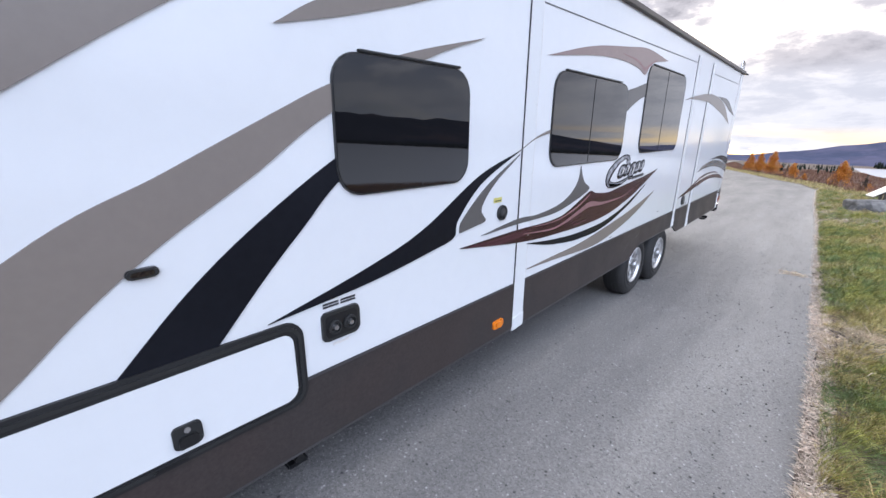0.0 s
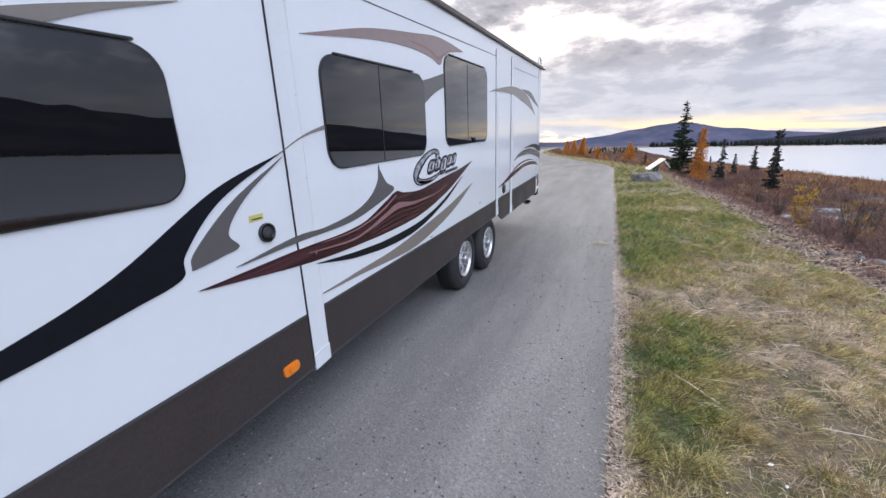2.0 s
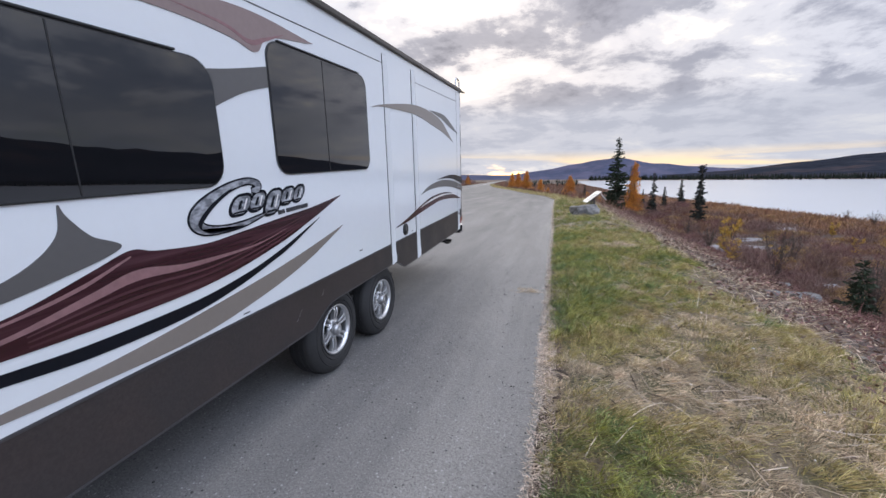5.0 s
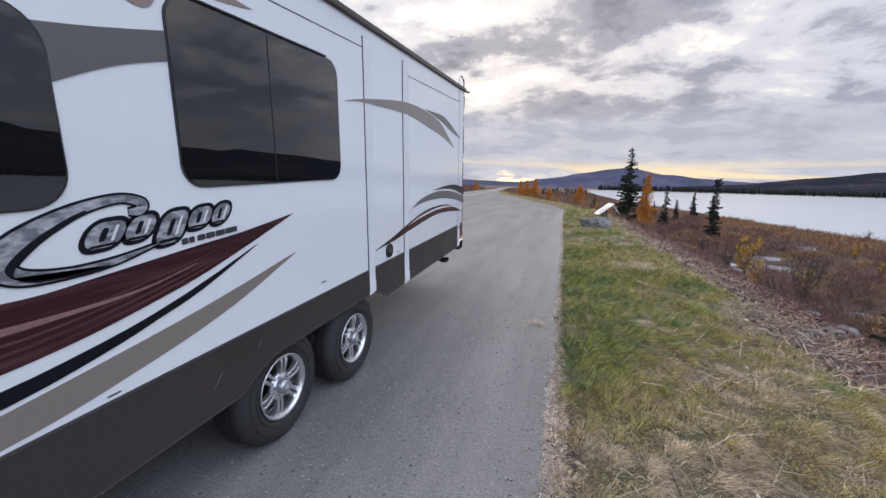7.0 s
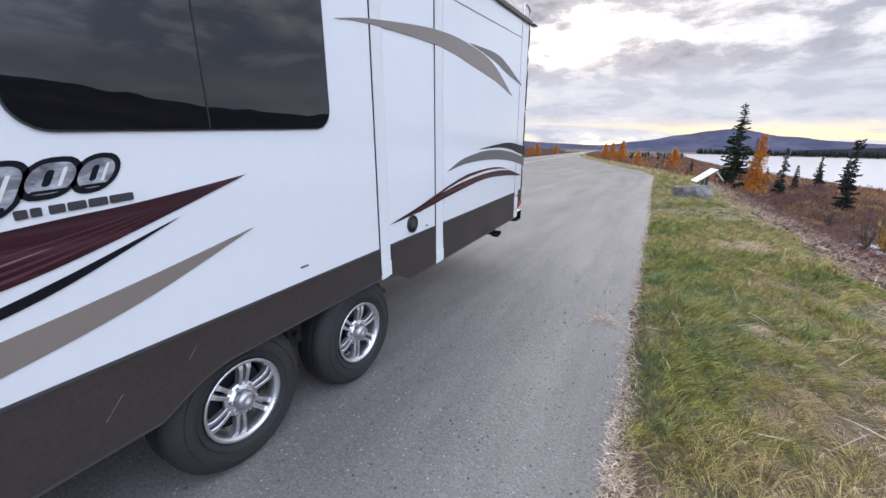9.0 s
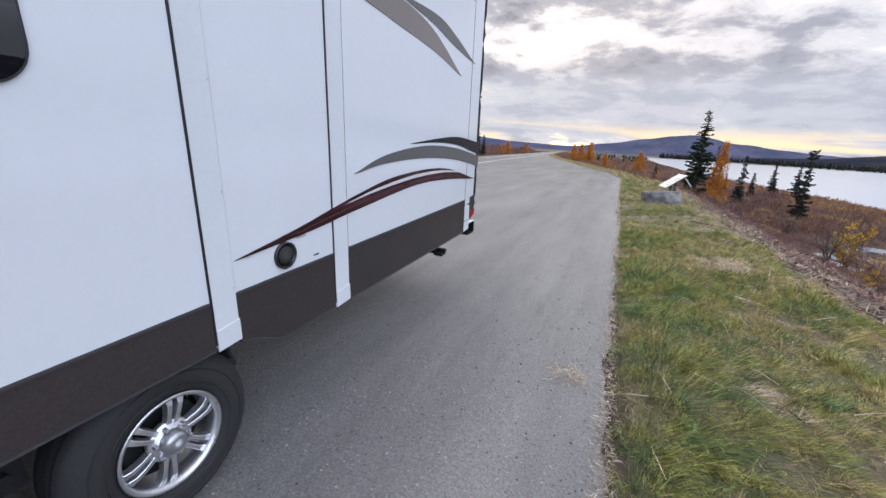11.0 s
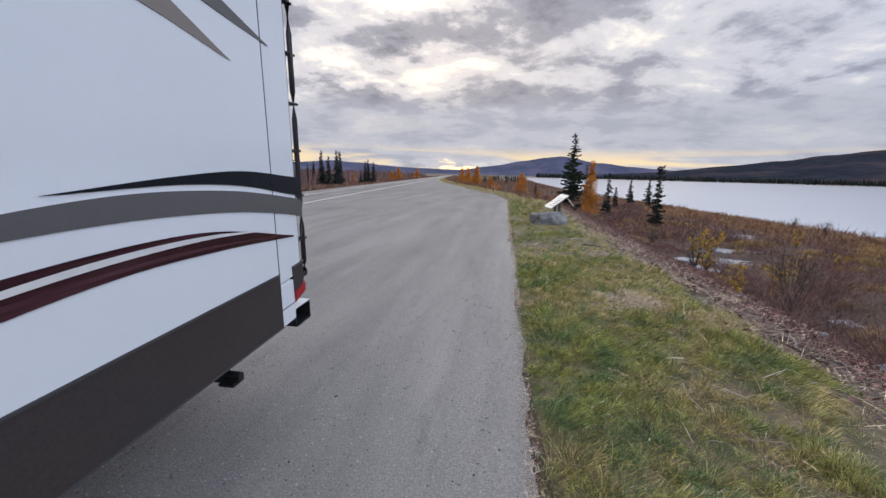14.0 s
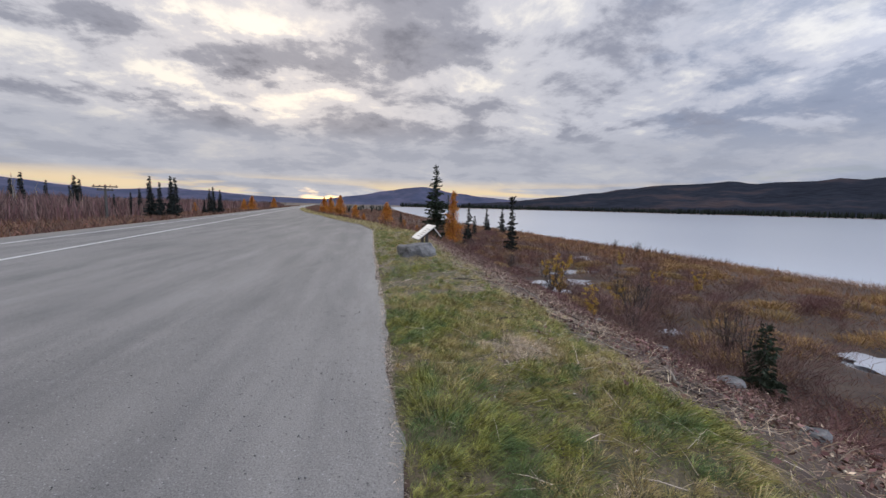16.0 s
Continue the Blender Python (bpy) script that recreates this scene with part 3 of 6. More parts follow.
tagged(sheet("ground", X, Y, height(X, Y), M_EARTH), "brown autumn ground sloping from the verge to a marsh", "ground", kind="structure")

# asphalt: the pull-off and the highway are one sheet
ys = np.r_[np.arange(-60, -8, 2), np.arange(-8, 30, 0.12), np.arange(30, 150, 1.5), np.arange(150, 1500, 25)]
xs = np.r_[np.linspace(0, 1, 30) ** 0.6]
left = line_x(ys) - 3.7
wob = 0.035 * ripple(ys * 0 + 3, ys, 0.16) + 0.05 * ripple(ys * 0, ys, 0.6, 4)
right = edge_x(ys) + wob
X = left[:, None] * (1 - xs) + right[:, None] * xs
Y = np.repeat(ys[:, None], len(xs), 1)
Z = 0.008 * ripple(X, Y, 2.2) - 0.012 * (xs ** 30)
tagged(sheet("road", X, Y, Z, M_ASPHALT), "worn grey asphalt pull-off beside a highway", "road", kind="structure")


# thatch under the verge's grass
ys = np.r_[np.arange(-8, 30, 0.2), np.arange(30, 140, 1.5)]
ds = np.linspace(-0.02, 1, 14)
reach = 2.75 + 0.35 * ripple(ys * 0, ys, 1.5, 3)
Y = np.repeat(ys[:, None], len(ds), 1)
X = edge_x(ys)[:, None] + reach[:, None] * ds
tagged(sheet("ground_verge", X, Y, height(X, Y) + 0.004 + 0.003 * ripple(X, Y, 0.25, 3), M_THATCH), "matted grass of the roadside verge", "verge", kind="structure")


def road_line(name, off, width, label):
    yy = np.r_[np.arange(-60, 150, 1.5), np.arange(150, 1500, 25)]
    X = np.stack([line_x(yy) + off - width / 2, line_x(yy) + off + width / 2], 1)
    Y = np.stack([yy, yy], 1)
    tagged(sheet(name, X, Y, X * 0 + 0.016, M_PAINT), label, "road marking", kind="structure")


road_line("trim_edge_line", 0.0, 0.16, "white painted edge line along the highway")
road_line("trim_far_line", -2.75, 0.13, "faded painted line on the highway")
yy = np.r_[np.arange(-60, 150, 1.5), np.arange(150, 1500, 25)]
X = np.stack([line_x(yy) - 4.9, line_x(yy) - 3.6], 1)
tagged(sheet("pavement", X, np.stack([yy, yy], 1), np.stack([yy * 0 - 0.06, yy * 0 - 0.004], 1), M_GRAVEL), "grey gravel shoulder of the highway", "shoulder", kind="structure")

# lake and pools
bm = bmesh.new()
bmesh.ops.create_grid(bm, x_segments=60, y_segments=60, size=1300)
lake = part("water", bm, M_WATER)
lake.location = (1310, 300, -2.38)
tagged(lake, "pale lake skinned with thin ice under an overcast sky", "lake", kind="structure")
for px, py, a, b in POOLS:
    bm = bmesh.new()
    bmesh.ops.create_circle(bm, cap_ends=True, segments=28, radius=1)
    for v in bm.verts:
        k = 1 + 0.25 * math.sin(3 * math.atan2(v.co.y, v.co.x) + px) + 0.18 * math.sin(7 * math.atan2(v.co.y, v.co.x) + py)
        v.co = Vector((v.co.x * a * 0.95 * k, v.co.y * b * 0.95 * k, 0))
    p = part("marsh_pool", bm, M_POOL)
    p.location = (px, py, -2.26)
    tagged(p, "shallow marsh pool skinned with pale ice", "pool", "marsh pools", "structure")


# ---- hills ----
def ridge(name, az, el, dist, material, label, depth=0.35, seed=0.0):
    """A long hill whose skyline stands at these elevations over these bearings."""
    a = np.linspace(az[0], az[-1], 260)
    e = np.interp(a, az, el)
    k = np.hanning(9) / np.hanning(9).sum()
    e = np.convolve(np.pad(e, 4, mode="edge"), k, mode="valid")
    e = e * (1 + 0.035 * ripple(a, a * 0, 1.1, seed) + 0.012 * ripple(a, a * 0, 0.25, seed + 1))
    t = np.linspace(0, 1, 14)
    T, A = np.meshgrid(t, np.radians(a), indexing="ij")
    R = dist * (1 - depth * (1 - T)) + dist * 0.012 * ripple(A * 40, T * 4, 1, seed)
    top = dist * np.tan(np.radians(e))[None] + 1.7
    Z = -6 + (top + 6) * T ** 1.25 + dist * 0.0015 * ripple(A * 90, T * 7, 1, seed + 2) * np.sin(T * math.pi)
    tagged(sheet(name, np.sin(A) * R, np.cos(A) * R, Z, material), label, "hill", kind="structure")


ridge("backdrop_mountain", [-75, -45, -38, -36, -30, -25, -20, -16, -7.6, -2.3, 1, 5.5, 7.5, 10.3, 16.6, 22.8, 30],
      [4.0, 2.3, 1.8, 1.45, 0.95, 1.4, 1.1, 0.75, 0.55, 1.27, 1.9, 2.62, 2.45, 1.85, 1.2, 0.8, 0.3], 4000, M_HAZEDHILL, "distant mountain ridge with blue-grey haze in its colour", 0.2)
ridge("backdrop_hill", [12, 18, 22.8, 27.9, 35.9, 40, 44, 47.6, 52.9, 56.4, 70, 85, 100, 140, 180, 230],
      [0.4, 0.75, 1.4, 1.95, 3.1, 3.3, 3.58, 3.28, 3.7, 3.6, 5.2, 5.8, 5.6, 4.6, 3.4, 2.5], 2300, M_DARKHILL, "dark forested hill beyond the lake", 0.5, 3)

# ---- travel trailer ----
TILT = radians(3.0)                  # it stands nose-down by this much
trailer = new("travel_trailer")
trailer.rotation_euler = (TILT, 0, 0)
tagged(trailer, "long white travel trailer with tan, black and burgundy swoosh graphics", "travel trailer")
BACK, FRONT, WIDE = 4.198, -6.9, 2.44


def side(y, z):
    """From level (y, z) to the trailer's own length and height."""
    return (y * math.cos(TILT) + z * math.sin(TILT), z * math.cos(TILT) - y * math.sin(TILT))


def build_shell():
    bm = boxed(-WIDE, 0, FRONT, BACK, 0.80, 2.86, bevel=0.02)
    part("body", bm, M_WHITE, trailer)
    part("underbelly", boxed(-WIDE + 0.35, -0.33, FRONT + 0.2, BACK - 0.1, 0.56, 0.80), M_STEEL, trailer, "black underbelly")
    part("roof", boxed(-WIDE + 0.02, -0.02, FRONT + 0.02, BACK - 0.02, 2.862, 2.90, bevel=0.012), M_ROOF, trailer, "pale rubber roof")
    # gutter rail along the roof edge, with a spout at the tail
    bm = prism([(FRONT, 2.838), (BACK + 0.03, 2.838), (BACK + 0.03, 2.885), (FRONT, 2.885)], -0.01, 0.028, 0.006)
    rail = part("gutter_rail", bm, M_RAIL, trailer, "dark bronze gutter rail")
    part("spout", boxed(-0.01, 0.05, BACK + 0.03, BACK + 0.16, 2.84, 2.856, bevel=0.004), M_RAIL, rail)
    # slide-out rooms, closed: slightly proud panels with a lap line at the top
    for v0, v1, a, b in ((-2.475, 1.11, 2.60, 2.675), (2.025, 3.93, 2.64, 2.655)):
        p = part("slide_panel", prism([(v0, 0.877), (v1, 0.877), (v1, b), (v0, a)], -0.001, 0.002), M_WHITE, trailer)
        part("lap_line", prism([(v0, a), (v1, b), (v1, b + 0.007), (v0, a + 0.007)], -0.001, 0.004), M_SKIRTEDGE, p, "thin dark lap line")
    for v0, v1, bot, caulk in ((-2.62, -2.475, 0.525, M_PAPER), (1.11, 1.235, 0.655, M_TRIM), (1.886, 2.025, 0.54, V_GREY)):
        s = part("trim_strip", prism([(v0 + 0.012, bot), (v1, bot), (v1, 2.76), (v0 + 0.012, 2.76)], -0.025, 0.004, 0.0015), M_TRIM, trailer, "white flange strip")
        part("gasket", boxed(-0.02, 0.0055, v0 + 0.003, v0 + 0.0115, bot + 0.02, 2.76), M_RUBBER, s, "black rubber gasket")
        part("caulk_line", boxed(-0.001, 0.0035, v1, v1 + 0.003, 0.88, 2.70), caulk, s)
        part("kick_plate", prism([(v0 + 0.012, bot - 0.012), (v1 + 0.003, bot - 0.004), (v1 + 0.003, bot + 0.10), (v0 + 0.012, bot + 0.085)], 0.0, 0.009, 0.002), M_TRIM, s)
        for w in np.arange(bot + 0.25, 2.7, 0.42):
            part("screw", lathe([(0.0, 0.0045), (0.0045, 0.0045), (0.0045, 0.006), (0.0, 0.0062)], 8), M_ALU, s).location = (0, v1 - 0.008, w)
    part("seam", boxed(-0.001, 0.003, 3.933, 3.938, 0.54, 2.84), M_SKIRTEDGE, trailer)
    part("corner_cap", prism([(3.938, 0.53), (4.085, 0.535), (4.10, 0.80), (3.938, 0.80)], -0.06, 0.001, 0.002), M_TRIM, trailer)
    part("seam", prism([(3.938, 0.640), (4.09, 0.642), (4.09, 0.648), (3.938, 0.646)], -0.001, 0.003), M_SKIRTEDGE, trailer)


def build_skirts():
    def arch(v):                       # lower edge over the wheels
        if v < -0.36 or v > 1.46:
            return 0.535
        t = min((v + 0.36) / 0.34, (1.46 - v) / 0.34, 1)
        return 0.535 + 0.118 * math.sin(t * math.pi / 2)

    for v0, v1 in ((FRONT, -2.62), (-2.475, 1.11), (1.235, 1.886), (2.025, 3.933)):
        n = max(int((v1 - v0) / 0.03), 2)
        vs = [v0 + (v1 - v0) * i / n for i in range(n + 1)]
        sk = part("skirt_panel", prism([(v, arch(v)) for v in vs] + [(v1, 0.875), (v0, 0.875)], -0.02, 0.006), M_SKIRT, trailer, "taupe lower skirt panel")
        part("moulding", boxed(0.0, 0.011, v0, v1, 0.866, 0.879, bevel=0.003), M_SKIRTEDGE, sk, "dark edge moulding")
        # unseen far-side panel, added to block light from under the trailer
        part("unseen_far_skirt", boxed(-WIDE - 0.006, -WIDE + 0.02, v0, v1, 0.535, 0.875), M_SKIRT, sk)
        part("hem", prism([(v, arch(v) - 0.004) for v in vs] + [(v, arch(v) + 0.006) for v in vs[::-1]], -0.018, 0.009), M_SKIRTEDGE, sk)


def swoosh(name, top, bottom, material, label, x1=0.006, n=8):
    """A vinyl stripe between two smooth edges; both run from its head to its tip."""
    a, b = spline([side(*p) for p in top], n), spline([side(*p) for p in bottom], n)
    loop = a + [q for q in b[::-1] if (Vector(q) - Vector(a[-1])).length > 0.004 and (Vector(q) - Vector(a[0])).length > 0.004]
    return part(name, prism(loop, -0.0005, x1), material, trailer, label)


def build_graphics():
    swoosh("stripe", [(-6.4, 1.55), (-5.6, 1.95), (-4.9, 2.35), (-4.2, 2.5), (-3.8, 2.52)], [(-6.4, 0.75), (-5.6, 1.15), (-4.90, 1.70), (-4.54, 1.98), (-3.8, 2.52)], V_TAN, "broad tan stripe")
    swoosh("stripe", [(-5.6, 0.72), (-4.96, 1.30), (-4.60, 1.515), (-4.24, 1.725), (-4.04, 1.835), (-3.68, 2.0), (-3.14, 2.17)], [(-5.3, 0.70), (-5.01, 0.95), (-4.83, 1.13), (-4.63, 1.30), (-4.34, 1.505), (-4.05, 1.725), (-3.53, 2.01), (-3.14, 2.168)], V_TAN, "broad tan stripe")
    swoosh("stripe", [(-4.80, 0.89), (-4.58, 1.13), (-4.35, 1.33), (-4.03, 1.56), (-3.7, 1.75)], [(-4.52, 0.90), (-4.33, 1.13), (-4.17, 1.305), (-4.01, 1.475), (-3.7, 1.70)], V_BLACK, "black stripe")
    swoosh("stripe", [(-4.33, 0.945), (-3.87, 1.085), (-3.53, 1.22), (-3.11, 1.475), (-2.74, 1.615)], [(-4.33, 0.945), (-3.87, 1.01), (-3.5, 1.09), (-3.305, 1.145), (-3.275, 1.24), (-3.09, 1.43), (-2.74, 1.613)], V_BLACK, "black swoosh")
    swoosh("stripe", [(-3.26, 1.165), (-3.235, 1.24), (-3.03, 1.42), (-2.72, 1.60)], [(-3.26, 1.163), (-3.12, 1.19), (-3.03, 1.215), (-3.075, 1.29), (-2.96, 1.43), (-2.72, 1.598)], V_GREY, "taupe leaf shape")
    swoosh("stripe", [(-3.06, 1.125), (-2.67, 1.19), (-2.45, 1.195), (-2.16, 1.24), (-1.98, 1.31), (-1.87, 1.41), (-1.85, 1.525)], [(-3.06, 1.122), (-2.67, 1.155), (-2.24, 1.18), (-1.96, 1.235), (-1.655, 1.335), (-1.755, 1.40), (-1.825, 1.48), (-1.845, 1.525)], V_GREY, "taupe wing shape")
    swoosh("stripe", [(-3.25, 1.075), (-2.67, 1.115), (-2.377, 1.125), (-2.2, 1.138), (-2.02, 1.168), (-1.771, 1.262), (-1.615, 1.32), (-1.5, 1.300), (-1.24, 1.292), (-1.0, 1.322), (-0.58, 1.382), (-0.31, 1.418), (0.09, 1.49)],
           [(-3.25, 1.072), (-2.72, 1.03), (-2.38, 1.018), (-2.05, 1.024), (-1.8, 1.032), (-1.485, 1.052), (-1.25, 1.078), (-1.03, 1.118), (-0.8, 1.175), (-0.58, 1.238), (-0.29, 1.342), (0.09, 1.488)], V_RED, "glossy burgundy swoosh")
    swoosh("highlight", [(-2.6, 1.080), (-2.23, 1.074), (-2.04, 1.102), (-1.784, 1.178), (-1.595, 1.232), (-1.34, 1.213), (-0.9, 1.236), (-0.6, 1.30)], [(-2.6, 1.076), (-2.236, 1.060), (-2.04, 1.084), (-1.79, 1.142), (-1.6, 1.185), (-1.34, 1.188), (-0.9, 1.226), (-0.6, 1.298)], V_PINK, "pale rose highlight", 0.0072)
    swoosh("highlight", [(-2.5, 1.113), (-2.15, 1.131), (-1.85, 1.205), (-1.62, 1.297)], [(-2.5, 1.110), (-2.15, 1.123), (-1.84, 1.192), (-1.62, 1.289)], V_PINK, "pale rose highlight", 0.0072)
    for k in range(4):
        a, b = 0.42 + 0.14 * k, 0.46 + 0.148 * k
        edge = [((-2.0, 1.155), (-2.0, 1.026)), ((-1.62, 1.30), (-1.62, 1.043)), ((-1.2, 1.285), (-1.2, 1.085)), ((-0.7, 1.365), (-0.7, 1.205)), ((-0.15, 1.445), (-0.15, 1.40))]
        lines = [[(p[0], p[1] + (q[1] - p[1]) * w) for p, q in edge] for w in (a, b)]
        swoosh("fold", lines[0], lines[1][:-1] + [lines[0][-1]], V_FOLD, "rosy sheen along the swoosh", 0.0068)
    swoosh("stripe", [(-2.56, 1.005), (-2.25, 0.986), (-2.05, 0.980), (-1.81, 0.980), (-1.485, 1.0), (-1.25, 1.025), (-1.0, 1.074), (-0.81, 1.124), (-0.58, 1.2), (-0.22, 1.338)], [(-2.56, 1.003), (-2.25, 0.952), (-2.06, 0.936), (-1.82, 0.925), (-1.49, 0.939), (-1.25, 0.971), (-1.0, 1.03), (-0.815, 1.088), (-0.586, 1.167), (-0.22, 1.336)], V_BLACK, "black swoosh")
    swoosh("stripe", [(-2.52, 0.815), (-2.17, 0.845), (-1.65, 0.89), (-0.90, 1.015), (-0.4, 1.12), (0.105, 1.245)], [(-2.50, 0.81), (-2.17, 0.815), (-1.42, 0.82), (-0.92, 0.90), (-0.4, 1.04), (0.105, 1.243)], V_TAN, "tan swoosh")
    swoosh("stripe", [(-2.52, 2.20), (-1.90, 2.37), (-1.27, 2.485), (-0.77, 2.56), (-0.18, 2.56)], [(-2.52, 2.198), (-1.79, 2.325), (-1.29, 2.372), (-0.95, 2.37), (-0.76, 2.345), (-0.63, 2.46), (-0.18, 2.557)], V_ROSETAN, "rose-tan curved stripe")
    swoosh("highlight", [(-1.35, 2.42), (-1.0, 2.43), (-0.82, 2.40), (-0.70, 2.44), (-0.5, 2.52)], [(-1.35, 2.418), (-1.0, 2.415), (-0.80, 2.375), (-0.67, 2.43), (-0.5, 2.518)], V_PINK, "pale rose highlight", 0.0072)
    swoosh("stripe", [(-1.20, 2.15), (-0.95, 2.21), (-0.60, 2.31)], [(-1.20, 1.93), (-0.9, 2.09), (-0.60, 2.195)], V_GREY, "taupe band between the windows")
    swoosh("stripe", [(-2.76, 1.605), (-2.55, 1.71), (-2.30, 1.79)], [(-2.76, 1.60), (-2.55, 1.70), (-2.30, 1.76)], V_TAN, "thin tan stripe")
    swoosh("stripe", [(-4.25, 1.99), (-4.05, 2.12), (-3.6, 2.32), (-2.9, 2.52)], [(-4.25, 1.988), (-3.95, 2.085), (-3.52, 2.25), (-2.9, 2.518)], V_TAN, "tan blade")
    swoosh("stripe", [(0.70, 2.28), (1.02, 2.355), (1.76, 2.475), (2.35, 2.50), (2.95, 2.44), (3.57, 2.205)], [(0.70, 2.278), (1.02, 2.325), (1.87, 2.375), (2.53, 2.335), (3.09, 2.285), (3.57, 2.202)], V_TAN, "tan arched stripe")
    swoosh("stripe", [(2.40, 2.515), (3.0, 2.545), (3.35, 2.50), (3.88, 2.36)], [(2.40, 2.512), (2.95, 2.475), (3.38, 2.41), (3.88, 2.357)], V_GREY, "taupe arched stripe")
    swoosh("stripe", [(2.69, 1.61), (3.19, 1.665), (3.6, 1.69), (4.0, 1.665), (4.172, 1.65)], [(2.69, 1.608), (3.19, 1.63), (3.6, 1.615), (4.0, 1.56), (4.172, 1.54)], V_BLACK, "black arched stripe")
    swoosh("stripe", [(2.03, 1.42), (2.38, 1.53), (2.93, 1.60), (3.5, 1.595), (4.0, 1.54), (4.172, 1.51)], [(2.03, 1.418), (2.38, 1.475), (2.93, 1.505), (3.5, 1.49), (4.0, 1.435), (4.172, 1.40)], V_GREY, "taupe arched stripe")
    swoosh("stripe", [(1.19, 1.085), (1.6, 1.175), (2.04, 1.29), (2.57, 1.39), (3.32, 1.415), (4.06, 1.295)], [(1.19, 1.083), (1.69, 1.143), (2.03, 1.198), (2.81, 1.303), (3.4, 1.315), (4.06, 1.288)], V_RED, "burgundy arched stripe")
    swoosh("highlight", [(1.95, 1.250), (2.3, 1.322), (2.8, 1.384), (3.3, 1.399), (3.75, 1.368)], [(1.95, 1.248), (2.3, 1.304), (2.8, 1.360), (3.3, 1.380), (3.75, 1.365)], M_PAPER, "pale blade in the burgundy stripe", 0.0072)
    swoosh("highlight", [(2.1, 1.268), (2.5, 1.330), (3.0, 1.370), (3.4, 1.380)], [(2.1, 1.266), (2.5, 1.322), (3.0, 1.363), (3.4, 1.378)], V_RED, "thin burgundy line in the pale blade", 0.0082)
    swoosh("fold", [(1.5, 1.135), (2.05, 1.243), (2.6, 1.322), (3.2, 1.350), (3.8, 1.325)], [(1.5, 1.132), (2.05, 1.228), (2.6, 1.305), (3.2, 1.336), (3.8, 1.322)], V_FOLD, "rosy sheen along the stripe", 0.0068)


def build_emblem():
    """A silver crescent with a curled head and long tail, and a row of slanted pebbles, in the place of the maker's mark."""
    spine = [(-0.905, 1.553, 0.012), (-0.865, 1.556, 0.020), (-0.850, 1.585, 0.021), (-0.93, 1.606, 0.016), (-1.061, 1.576, 0.020), (-1.184, 1.516, 0.031), (-1.268, 1.454, 0.040), (-1.297, 1.404, 0.038), (-1.250, 1.362, 0.026), (-1.128, 1.352, 0.017), (-0.97, 1.369, 0.013), (-0.79, 1.415, 0.003)]
    smooth = spline(spine, 6)

    def ribbon(grow):
        left, right = [], []
        for k, (y, z, w) in enumerate(smooth):
            p, q = Vector(smooth[max(k - 1, 0)]), Vector(smooth[min(k + 1, len(smooth) - 1)])
            d = (q - p).to_2d().normalized()
            w = max(w + grow, 0.001)
            left.append(side(y + 0.012 - d.y * w, z + d.x * w))
            right.append(side(y + 0.012 + d.y * w, z - d.x * w))
        return left, right

    def strip(name, grow, x1, mtl, label=""):
        left, right = ribbon(grow)
        bm = bmesh.new()
        rows = [[bm.verts.new((x, *p)) for x, p in ((-0.0005, l), (x1, l), (x1, r), (-0.0005, r))] for l, r in zip(left, right)]
        for p, q in zip(rows, rows[1:]):
            for k in range(3):
                bm.faces.new((p[k], p[k + 1], q[k + 1], q[k]))
        bm.faces.new(rows[0])
        bm.faces.new(rows[-1][::-1])
        part(name, bm, mtl, trailer, label)

    strip("crescent_outline", 0.007, 0.0065, V_BLACK)
    strip("crescent", -0.002, 0.0078, V_CHROME, "silver crescent with a dark outline")
    shade = [(y + 0.012 + 0.25 * w, z - 0.45 * w) for y, z, w in smooth[24:60]]
    swoosh("crescent_shade", shade, [(y + 0.012 + 0.75 * w, z - 0.8 * w) for y, z, w in smooth[24:60]], V_BLACK, "dark band in the crescent", 0.0088, 1)
    for y, wid, z0, z1 in ((-1.056, 0.150, 1.417, 1.530), (-0.915, 0.130, 1.432, 1.545), (-0.785, 0.140, 1.400, 1.555), (-0.642, 0.135, 1.455, 1.566), (-0.515, 0.115, 1.466, 1.578)):
        zm = (z0 + z1) / 2
        for name, mtl, x1, g in (("pebble_outline", V_BLACK, 0.0065, -0.009), ("pebble", V_CHROME, 0.0078, 0.008)):
            poly = rrect(y + g, y + wid - g, z0 + g, z1 - g, 0.052 - g, 5)
            poly = [side(a + 0.45 * (b - zm), b + 0.10 * (a - y - wid / 2)) for a, b in poly]
            part(name, prism(poly, -0.0005, x1), mtl, trailer, "slanted silver pebble shape" if g > 0 else "")
        for name, a0, a1, b0, b1, mtl in (("pebble_slot", 0.36, 0.52, 0.28, 0.74, V_BLACK), ("pebble_shine", 0.66, 0.74, 0.25, 0.78, M_PAPER), ("pebble_shade", 0.2, 0.84, 0.10, 0.19, V_BLACK)):
            poly = rrect(y + wid * a0, y + wid * a1, z0 + (z1 - z0) * b0, z0 + (z1 - z0) * b1, min(wid * (a1 - a0), (z1 - z0) * (b1 - b0)) * 0.45, 3)
            part(name, prism([side(a + 0.45 * (b - zm), b + 0.10 * (a - y - wid / 2)) for a, b in poly], -0.0005, 0.0086), mtl, trailer)
    for a0, a1 in ((-0.675, -0.645), (-0.638, -0.612), (-0.595, -0.555), (-0.548, -0.50), (-0.493, -0.44), (-0.433, -0.362)):
        poly = [side(a, b + 0.10 * (a + 0.68)) for a, b in rrect(a0, a1, 1.392, 1.419, 0.004, 2)]
        part("caption_bar", prism(poly, -0.0005, 0.007), M_INK, trailer, "small dark caption bar")


